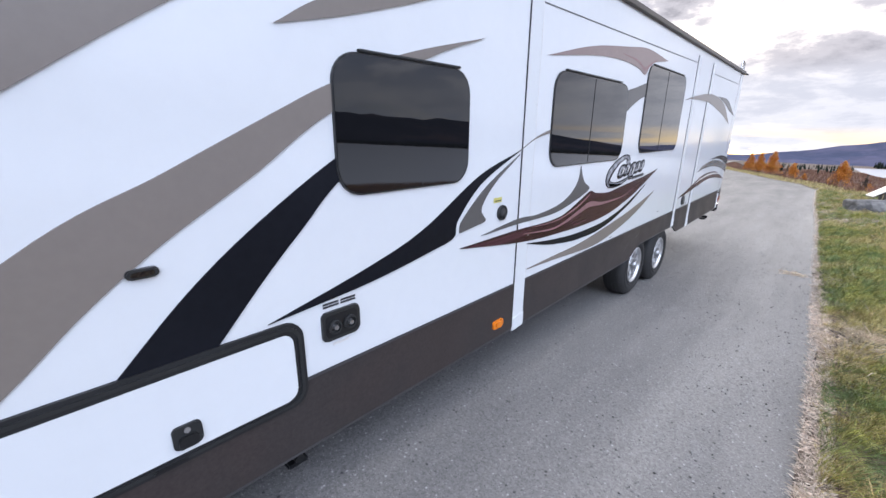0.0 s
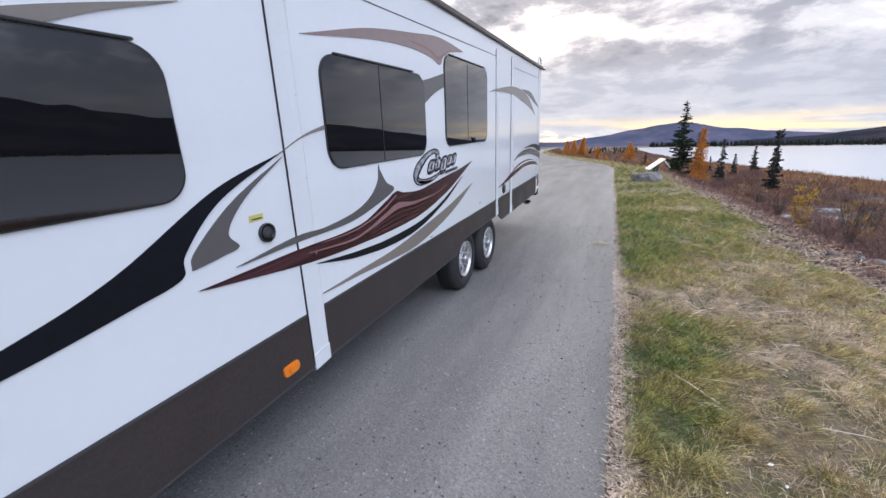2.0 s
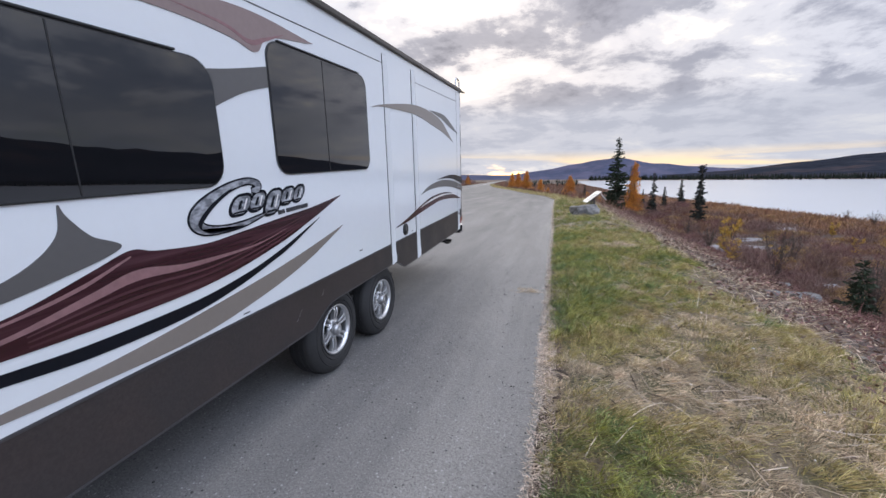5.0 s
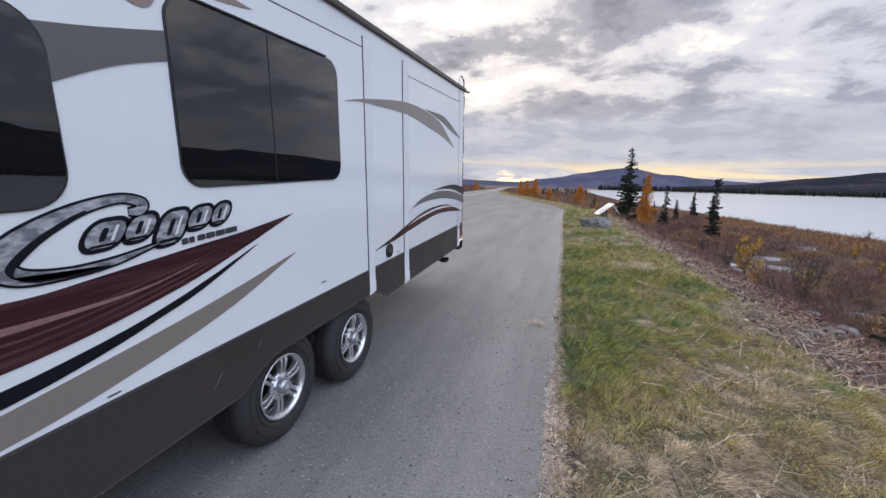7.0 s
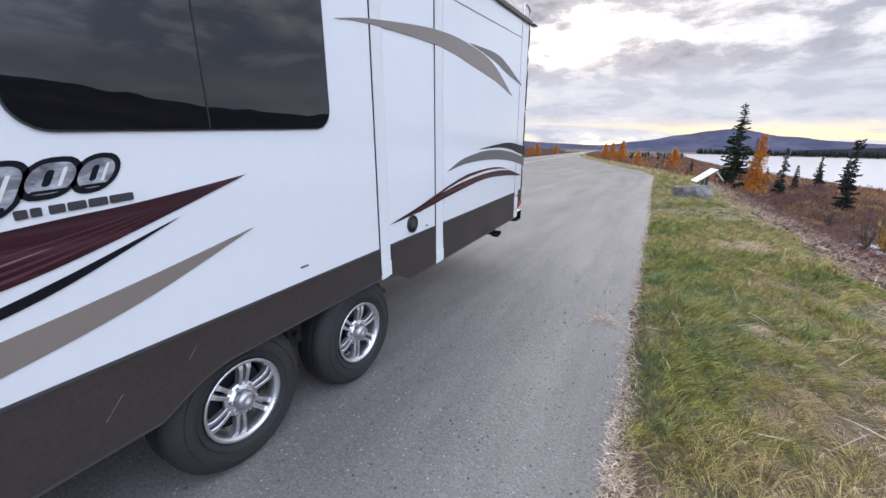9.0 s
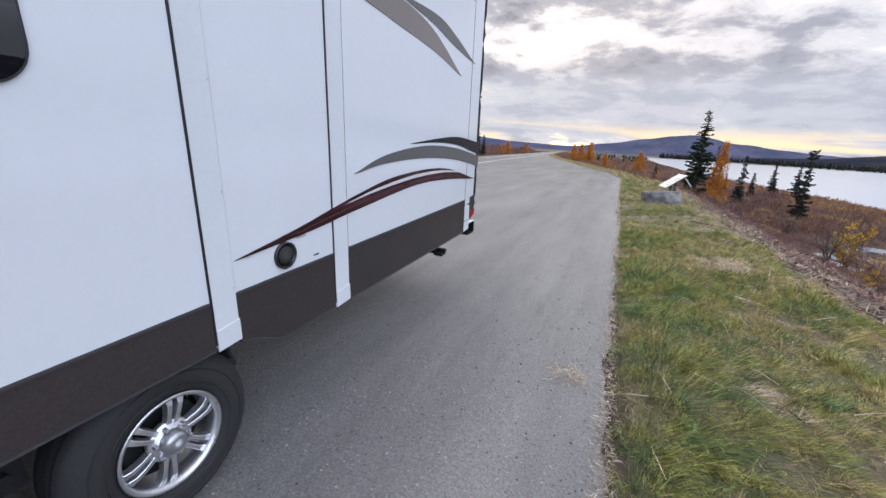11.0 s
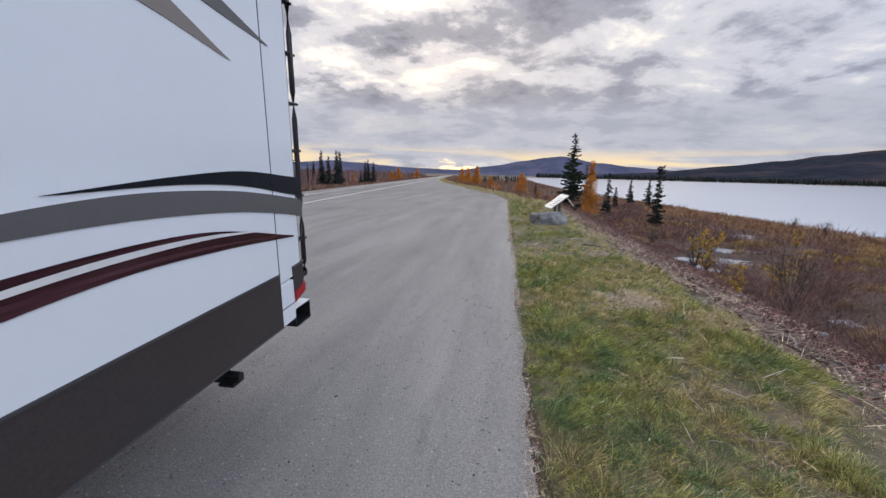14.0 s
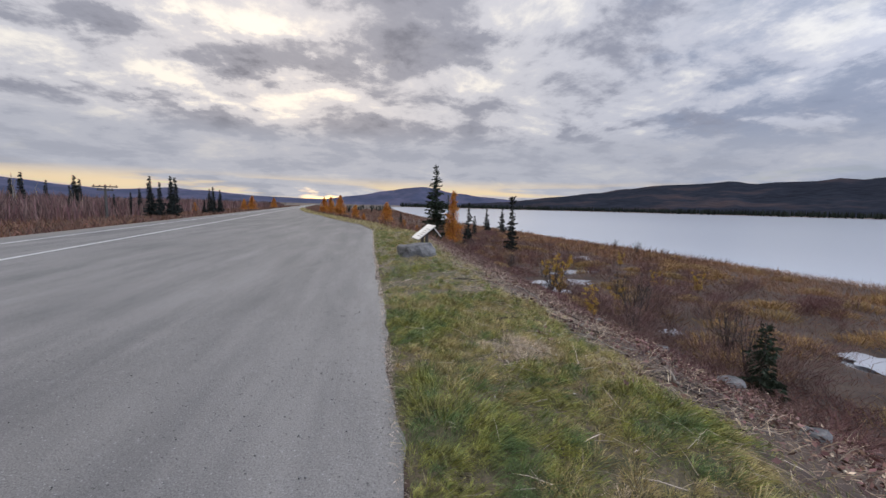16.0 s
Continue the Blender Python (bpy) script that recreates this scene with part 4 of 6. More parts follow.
def build_window(v0, v1, w0, w1, r, split=None, drip=(0.15, 0.9)):
    o = part("window", prism(rrect(v0 - 0.006, v1 + 0.006, w0 - 0.006, w1 + 0.006, r + 0.006), -0.002, 0.010, hole=rrect(v0, v1, w0, w1, r)), M_PLASTIC, trailer, "rounded window with black frame")
    n = part("pane", prism(rrect(v0 + 0.0005, v1 - 0.0005, w0 + 0.0005, w1 - 0.0005, r), -0.001, 0.0125, 0.003), M_GLASS, o, "dark tinted glass")
    if split:
        part("divider", boxed(0.011, 0.0145, split - 0.003, split + 0.003, w0 + 0.004, w1 - 0.004), M_RUBBER, o)
    a, b = v0 + (v1 - v0) * drip[0], v0 + (v1 - v0) * drip[1]
    part("drip_rail", boxed(-0.001, 0.022, a, b, w1 + 0.008, w1 + 0.018, bevel=0.003), M_PLASTIC, o, "black drip rail")


def build_fittings():
    # cargo door with its rubber seal and latch
    o = rrect(-6.0, -4.145, 0.775, 1.155, 0.075)
    d = part("cargo_door", prism(rrect(-5.955, -4.19, 0.815, 1.11, 0.045), 0.0, 0.016, 0.003), M_WHITE, trailer, "white cargo hatch")
    part("seal", prism(o, -0.002, 0.013, hole=rrect(-5.955, -4.19, 0.815, 1.11, 0.045)), M_RUBBER, d, "black rubber seal")
    part("seal_bead", prism(rrect(-5.985, -4.16, 0.79, 1.14, 0.065), 0.012, 0.020, hole=rrect(-5.972, -4.173, 0.802, 1.127, 0.056)), M_PLASTIC, d)
    la = part("latch", prism(rrect(-4.635, -4.545, 0.835, 0.925, 0.02), 0.014, 0.026, 0.004), M_PLASTIC, d, "black slam latch")
    part("lock", lathe([(0.0, 0.026), (0.010, 0.026), (0.010, 0.030), (0.0, 0.031)], 14), M_ALU, la).location = (0, -4.59, 0.905)
    part("paddle", prism(rrect(-4.62, -4.56, 0.845, 0.885, 0.012), 0.025, 0.033, 0.004), M_STEEL, la)
    part("hinge", boxed(0.012, 0.024, -4.70, -4.60, 0.785, 0.80, bevel=0.003), M_STEEL, d)
    # side lamp above it
    sl = part("courtesy_lamp", prism(rrect(-4.66, -4.575, 1.452, 1.482, 0.0145), -0.001, 0.016, 0.004), M_PLASTIC, trailer, "dark oval courtesy lamp")
    part("lens", prism(rrect(-4.648, -4.587, 1.459, 1.475, 0.007), 0.015, 0.019, 0.002), M_GLASS, sl)
    # twin inlets in a black plate, bars of print above
    pl = part("inlet_plate", prism(rrect(-4.06, -3.872, 1.005, 1.140, 0.025), -0.001, 0.012, 0.004), M_PLASTIC, trailer, "black inlet plate")
    part("recess", prism(rrect(-4.045, -3.887, 1.02, 1.125, 0.02), 0.011, 0.0135), M_STEEL, pl)
    for v in (-4.005, -3.93):
        i = part("inlet", lathe([(0.0, 0.013), (0.030, 0.013), (0.032, 0.026), (0.024, 0.028), (0.022, 0.018), (0.0, 0.018)], 20), M_PLASTIC, pl, "round inlet")
        i.location = (0, v, 1.07)
        part("inlet_cap", lathe([(0.0, 0.012), (0.012, 0.012), (0.010, 0.035), (0.0, 0.036)], 14), M_HUB, i)
    for v0, v1 in ((-4.045, -3.97), (-3.96, -3.885)):
        for w in (1.157, 1.170):
            part("print_bar", boxed(-0.0005, 0.0025, v0, v1, w, w + 0.009), M_INK, trailer)
    part("sticker", boxed(-0.0005, 0.0025, -4.01, -3.93, 0.975, 0.987), M_PAPER, trailer, "white sticker")
    # amber side marker
    mk = part("marker_lamp", prism(rrect(-2.845, -2.735, 0.608, 0.668, 0.02), 0.004, 0.018, 0.004), M_AMBER, trailer, "amber side marker lamp")
    part("lens_ridge", prism(rrect(-2.815, -2.765, 0.62, 0.656, 0.012), 0.017, 0.027, 0.005), M_AMBER, mk)
    # cable hatch, label
    for v, w, r, name in ((-2.80, 1.395, 0.047, "cable_inlet"), (1.53, 0.967, 0.068, "filler_cap")):
        c = part(name, lathe([(0.0, 0.004), (r * 0.86, 0.006), (r * 0.90, 0.016), (r, 0.014), (r, -0.001), (0.0, -0.001)], 28), M_PLASTIC, trailer, "round black inlet", True)
        c.location = (0, v, w)
        part("flap", lathe([(0.0, 0.016), (r * 0.6, 0.015), (r * 0.78, 0.008), (0.0, 0.006)], 24), M_RUBBER, c, smooth=True)
        part("tab", boxed(0.012, 0.026, r * 0.05, r * 0.4, -r * 0.8, -r * 0.45, bevel=0.004), M_PLASTIC, c)
    st = part("warning_label", boxed(-0.0005, 0.003, -2.885, -2.805, 1.462, 1.492), M_LABEL, trailer, "small yellow warning label")
    part("label_print", boxed(0.003, 0.004, -2.875, -2.815, 1.470, 1.476), M_INK, st)
    st = part("warning_label", boxed(-0.0005, 0.003, 1.605, 1.685, 1.03, 1.072), M_PAPER, trailer, "small white label with red band")
    part("label_print", boxed(0.003, 0.004, 1.608, 1.682, 1.057, 1.069), M_REDINK, st)
    for k in range(3):
        part("label_print", boxed(0.003, 0.004, 1.61, 1.675, 1.035 + 0.007 * k, 1.038 + 0.007 * k), M_INK, st)
    part("sticker", boxed(-0.0005, 0.003, 1.73, 1.77, 0.905, 0.914), M_INK, trailer, "small dark sticker")
    part("sticker", boxed(-0.0005, 0.004, 0.42, 0.475, 0.952, 0.962), M_RAIL, trailer, "small brown tag")
    part("sticker", boxed(-0.0005, 0.004, -0.99, -0.94, 0.893, 0.9), M_INK, trailer, "small dark tag")
    # scuffs on the skirt above the wheels
    for v, w, l in ((-0.50, 0.70, 0.10), (-0.20, 0.77, 0.06)):
        bm = boxed(0.0055, 0.0068, -l / 2, l / 2, -0.0006, 0.0006)
        s = part("scratch", bm, M_HUB, trailer, "pale scratch in the skirt")
        s.location, s.rotation_euler = (0, v, w), (radians(48), 0, 0)


def build_wheel(v, w):
    wh = new("wheel")
    wh.parent, wh.location = trailer, (-0.055, v, w)
    R = 0.371
    prof = [(0.205, 0.0), (0.235, 0.018), (0.29, 0.026), (0.325, 0.014), (R - 0.012, -0.012), (R, -0.035), (R, -0.175), (R - 0.012, -0.20), (0.32, -0.225), (0.26, -0.23), (0.205, -0.21), (0.195, -0.10)]
    ty = part("tyre", lathe(prof, 64), M_TYRE, wh, "worn black tyre", True)
    for x in (-0.062, -0.105, -0.148):
        part("groove", lathe([(R - 0.004, x - 0.006), (R + 0.0012, x - 0.006), (R + 0.0012, x + 0.006), (R - 0.004, x + 0.006)], 48), M_RUBBER, ty)
    for rr in (0.245, 0.30):
        part("sidewall_ring", lathe([(rr, 0.018), (rr + 0.004, 0.0265), (rr + 0.008, 0.018)], 48), M_TYRE, ty)
    rim = part("rim", lathe([(0.207, 0.004), (0.213, 0.016), (0.204, 0.020), (0.192, 0.008), (0.186, -0.015), (0.180, -0.10), (0.192, -0.10), (0.200, -0.01)], 64), M_ALLOY, wh, "bright alloy rim", True)
    part("brake_drum", lathe([(0.0, -0.075), (0.155, -0.075), (0.165, -0.11), (0.0, -0.12)], 32), M_STEEL, rim)
    part("web", lathe([(0.0, -0.012), (0.085, -0.010), (0.092, -0.025), (0.085, -0.045), (0.0, -0.045)], 36), M_ALLOY, rim, smooth=True)
    for k in range(6):
        a = k * math.tau / 6 + 0.3
        for off in (-1, 1):
            bm = bmesh.new()
            rings = []
            for r, half, x0, x1 in ((0.075, 0.0145, -0.008, -0.036), (0.12, 0.012, 0.0, -0.034), (0.16, 0.0135, 0.001, -0.034), (0.190, 0.020, -0.010, -0.045)):
                c = off * (0.0150 + (r - 0.075) * 0.075)
                rings.append([bm.verts.new((x, r, c + s * half * q)) for x, s, q in ((x0, -1, 0.75), (x0, 1, 0.75), (x1, 1, 1), (x1, -1, 1))])
            for p, q in zip(rings, rings[1:]):
                for j in range(4):
                    bm.faces.new((p[j], p[(j + 1) % 4], q[(j + 1) % 4], q[j]))
            bm.faces.new(rings[0][::-1])
            bm.faces.new(rings[-1])
            bmesh.ops.bevel(bm, geom=list(bm.edges), offset=0.002, segments=1, affect="EDGES")
            part("spoke", bm, M_ALLOY, rim).rotation_euler = (a, 0, 0)
        n = part("lug_nut", lathe([(0.0, -0.012), (0.011, -0.012), (0.010, 0.012), (0.0, 0.016)], 6), M_HUB, rim)
        n.location = (0, 0.068 * math.cos(a + 0.5), 0.068 * math.sin(a + 0.5))
    part("hub_cap", lathe([(0.0, -0.02), (0.050, -0.02), (0.050, 0.018), (0.043, 0.034), (0.028, 0.040), (0.0, 0.041)], 32), M_HUB, wh, "grey hub cap", True)
    part("axle", tube(bmesh.new(), [(-0.1, 0, 0), (-1.1, 0, 0)], 0.035), M_STEEL, wh)
    return wh


def build_tail():
    # square bumper tube, open at the end
    o, h = rrect(4.105, 4.295, 0.455, 0.585, 0.010, 3), rrect(4.113, 4.287, 0.463, 0.577, 0.006, 3)
    b = part("bumper", prism(o, -WIDE + 0.05, -0.012, hole=h), M_STEEL, trailer, "black square bumper tube")
    part("bumper_top", boxed(-0.5, -0.011, 4.105, 4.295, 0.585, 0.589), M_TRIM, b, "pale bumper top")
    part("bumper_core", boxed(-0.9, -0.35, 4.114, 4.286, 0.464, 0.576), M_STEEL, b)
    # tail lamp let into the lower corner
    t = part("tail_lamp", prism([(4.085, 0.655), (4.205, 0.690), (4.212, 0.885), (4.078, 0.872)], -0.10, 0.004, 0.003), M_SKIRT, trailer, "tail lamp in a taupe housing")
    part("housing_lip", prism([(4.076, 0.870), (4.213, 0.884), (4.213, 0.898), (4.076, 0.884)], -0.02, 0.010, 0.003), M_SKIRTEDGE, t)
    part("red_lens", prism([(4.088, 0.645), (4.212, 0.682), (4.218, 0.745), (4.088, 0.712)], -0.09, 0.012, 0.004), M_REDLENS, t, "red lens")
    # ladder
    ld = new("ladder")
    ld.parent = trailer
    ld["label"] = "black tube ladder on the tail"
    for x in (-0.04, -0.40):
        v = BACK + 0.108
        pts = spline([(x, BACK - 0.02, 0.74), (x, v - 0.014, 0.78), (x, v, 0.86), (x, v, 1.8), (x, v, 2.80)], 6)
        part("rail", tube(bmesh.new(), pts, 0.0165), M_STEEL, ld, smooth=True)
        part("top_hoop", tube(bmesh.new(), spline([(x, v, 2.80), (x, v, 2.97), (x, v - 0.03, 3.03), (x, v - 0.16, 3.05), (x, v - 0.22, 3.02), (x, v - 0.24, 2.88)], 6), 0.0135), M_ALU, ld, "bright tube hoop", True)
        for k in range(6):
            part("bracket", tube(bmesh.new(), [(x, BACK - 0.02, 1.02 + 0.29 * k), (x, v + 0.042, 1.02 + 0.29 * k)], 0.009, 8), M_STEEL, ld)
    for k in range(6):
        part("rung", tube(bmesh.new(), [(-0.05, BACK + 0.108, 1.02 + 0.29 * k), (-0.39, BACK + 0.108, 1.02 + 0.29 * k)], 0.012, 8), M_STEEL, ld)
    part("seam", boxed(-0.03, -0.012, BACK - 0.004, BACK + 0.006, 0.80, 2.84), M_RUBBER, trailer)
    # folded stabiliser jacks under the frame
    for v, x in ((3.53, -0.10), (-4.18, -0.16)):
        j = part("stabiliser_jack", boxed(x - 0.75, x, v - 0.04, v + 0.04, 0.40, 0.465, bevel=0.008), M_STEEL, trailer, "folded black stabiliser jack")
        part("foot", boxed(x - 0.02, x + 0.075, v - 0.05, v + 0.05, 0.385, 0.405, bevel=0.008), M_STEEL, j)
        part("screw_end", tube(bmesh.new(), [(x, v, 0.435), (x + 0.09, v, 0.435)], 0.022, 10), M_STEEL, j)
        part("hanger", boxed(x - 0.7, x - 0.6, v - 0.05, v + 0.05, 0.46, 0.61), M_STEEL, j)
    # spring hanger between the axles
    h = part("spring_hanger", boxed(-0.30, -0.16, 0.40, 0.52, 0.42, 0.64, bevel=0.01), M_STEEL, trailer, "rusty spring hanger")
    part("bolt", tube(bmesh.new(), [(-0.17, 0.46, 0.50), (-0.13, 0.46, 0.50)], 0.02, 6), M_STEEL, h)
    part("drain_valve", tube(bmesh.new(), spline([(-0.18, 1.25, 0.60), (-0.16, 1.25, 0.52), (-0.08, 1.22, 0.50)], 4), 0.03), M_PLASTIC, trailer, "black drain pipe")
    # chassis rails
    for x in (-0.55, -WIDE + 0.55):
        part("chassis_rail", boxed(x - 0.04, x + 0.04, FRONT + 0.3, BACK, 0.50, 0.61), M_STEEL, trailer)


build_shell()
build_skirts()
build_graphics()
build_emblem()
build_window(-3.935, -3.145, 1.62, 2.157, 0.11)
build_window(-2.28, -0.995, 1.64, 2.258, 0.12, -1.685, (0.1, 0.85))
build_window(-0.555, 0.72, 1.68, 2.475, 0.10, 0.035, (0.08, 0.9))
build_fittings()
build_wheel(*side(0.0, 0.368))
build_wheel(*side(0.89, 0.368))
build_tail()

# ---- roadside things ----


def build_sign():
    s = new("interpretive_sign")
    s.location = (3.0, 17.6, 0.03)
    s.rotation_euler = (0, 0, radians(8))
    tagged(s, "low tilted interpretive panel on a dark post by the verge", "sign")
    bm = boxed(-0.40, 0.40, -0.55, 0.55, -0.016, 0.016, bevel=0.004)
    p = part("panel", bm, M_SIGNFACE, s, "pale weathered panel")
    p.location, p.rotation_euler = (0, 0, 0.74), (0, radians(-38), 0)
    fr = part("frame", boxed(-0.42, 0.42, -0.57, 0.57, -0.03, -0.018, bevel=0.004), M_STEEL, p, "dark backing frame")
    for k in range(5):
        part("print_bar", boxed(-0.26 + 0.1 * k, -0.235 + 0.1 * k, -0.45, 0.05, 0.016, 0.018), M_WOOD, p)
    for y in (-0.3, 0.3):
        part("post", boxed(0.0, 0.09, y - 0.045, y + 0.045, -0.1, 0.70, bevel=0.006), M_WOOD, s, "dark timber post")
    b = part("brace", boxed(-0.015, 0.015, -0.03, 0.03, -0.26, 0.26, bevel=0.004), M_SIGNFACE, s, "pale loose batten")
    b.location, b.rotation_euler = (0.44, -0.2, 0.78), (0, radians(-40), 0)


def build_boulder(x, y, sx, sy, sz, name, label, seed):
    bm = bmesh.new()
    bmesh.ops.create_icosphere(bm, subdivisions=4, radius=1)
    for v in bm.verts:
        n = v.co.normalized()
        k = 1 + 0.22 * noise.noise(n * 1.3 + Vector((seed, 0, 0))) + 0.09 * noise.noise(n * 3.1 + Vector((0, seed, 0))) + 0.03 * noise.noise(n * 9)
        c = n * k
        c.z = min(c.z, 0.62 + 0.10 * n.x + 0.05 * noise.noise(n * 4))
        c.x, c.y = max(min(c.x, 0.93), -0.96), max(min(c.y, 0.9), -0.9)
        v.co = Vector((c.x * sx, c.y * sy, c.z * sz))
    b = part(name, bm, M_STONE)
    b.location = (x, y, float(height(x, y)) + 0.05)
    tagged(b, label, "rock")
    return b


build_sign()
build_boulder(2.66, 16.35, 0.68, 0.48, 0.55, "boulder", "flat-topped grey boulder on the grass verge", 3.0).rotation_euler = (0, 0, radians(12))
for px, py, s, sd in ((7.6, 9.0, 0.30, 8), (6.1, 6.4, 0.16, 9), (5.2, 5.1, 0.13, 10), (8.2, 11.5, 0.22, 11), (6.7, 11.8, 0.14, 12), (8.6, 20.0, 0.3, 13), (9.8, 20.2, 0.25, 14)):
    tagged(build_boulder(px, py, s, s * 0.7, s * 0.6, "stone", "pale stone among the brush on the bank", sd), group="stones on the bank")


# ---- plants ----
rng = np.random.default_rng(7)


def blades(name, base, way, length, width, bend, material, parent=None):
    """Tapered, bent blades from base points; way: their first direction, bend: how far the tip sags."""
    n = len(base)
    way = way / np.linalg.norm(way, axis=1, keepdims=True)
    a = rng.uniform(0, math.tau, n)
    ref = np.stack([np.cos(a), np.sin(a), np.zeros(n)], 1)
    sidev = np.cross(way, ref)
    sidev /= np.linalg.norm(sidev, axis=1, keepdims=True) + 1e-9
    L, W = length[:, None], width[:, None]
    mid = base + way * L * 0.55
    flat = way * np.array([1, 1, 0.0])
    tip = base + way * L * (1 - bend[:, None] * 0.3) + flat * L * bend[:, None] * 0.4 - np.array([0, 0, 1.0]) * L * bend[:, None] * 0.45
    v = np.stack([base - sidev * W * 0.5, base + sidev * W * 0.5, mid + sidev * W * 0.42, mid - sidev * W * 0.42, tip], 1).reshape(-1, 3)
    i = np.arange(n)[:, None] * 5
    return bulk(name, v, [i + np.array([[0, 1, 2, 3]]), i + np.array([[3, 2, 4]])], material, parent)


def flakes(name, c, size, material, parent=None, tilt=1.0):
    """Small leaf-like quads with a fold, at random turns."""
    n = len(c)
    u = rng.normal(size=(n, 3)) * np.array([1, 1, tilt])
    u /= np.linalg.norm(u, axis=1, keepdims=True)
    w = rng.normal(size=(n, 3)) * np.array([1, 1, tilt])
    w -= (w * u).sum(1, keepdims=True) * u
    w /= np.linalg.norm(w, axis=1, keepdims=True)
    s = size[:, None]
    v = np.stack([c - u * s, c - w * s * 0.45, c + u * s, c + w * s * 0.45], 1).reshape(-1, 3)
    i = np.arange(n)[:, None] * 4
    return bulk(name, v, [i + np.array([[0, 1, 2]]), i + np.array([[0, 2, 3]])], material, parent)


def lean(n, amount, drift=(0.0, 0.0)):
    w = rng.normal(size=(n, 3)) * amount
    w[:, 2] = 1
    w[:, 0] += drift[0]
    w[:, 1] += drift[1]
    return w


def on_ground(x, y, sink=0.01):
    return np.stack([x, y, height(x, y) - sink], 1)


def patch(x, y, seed, s=0.75):
    return 0.65 * ripple(x, y, s, seed) + 0.35 * ripple(x, y, s * 0.37, seed + 5)


def verge_points(n, y0, y1, d0, d1, power=1.0):
    y = y0 + (y1 - y0) * rng.random(n) ** power
    d = d0 + (d1 - d0) * rng.random(n)
    return edge_x(y) + d, y, d


LUSH = [(1.9, 2.2, 0.5), (2.05, 1.5, 0.35), (2.2, -0.45, 0.32), (2.0, -1.0, 0.36), (1.85, -1.9, 0.3), (2.1, 4.4, 0.5), (2.0, 3.4, 0.5), (3.65, 5.8, 0.42), (2.05, 2.75, 0.4), (1.85, 6.2, 0.45), (2.2, 5.6, 0.6), (1.9, 8.5, 0.5), (2.3, 13.0, 0.9)]
DRY = [(1.9, 0.42, 0.36), (2.5, 0.47, 0.5), (3.1, 0.15, 0.55), (2.9, -0.8, 0.42), (2.42, 3.6, 0.22), (2.6, 3.2, 0.25), (3.2, 7.4, 0.4), (3.2, 1.9, 0.35)]


def spots(x, y, places):
    out = np.zeros(len(x))
    for a, b, r in places:
        out = np.maximum(out, np.exp(-((x - a) ** 2 + (y - b) ** 2) / r ** 2))
    return out


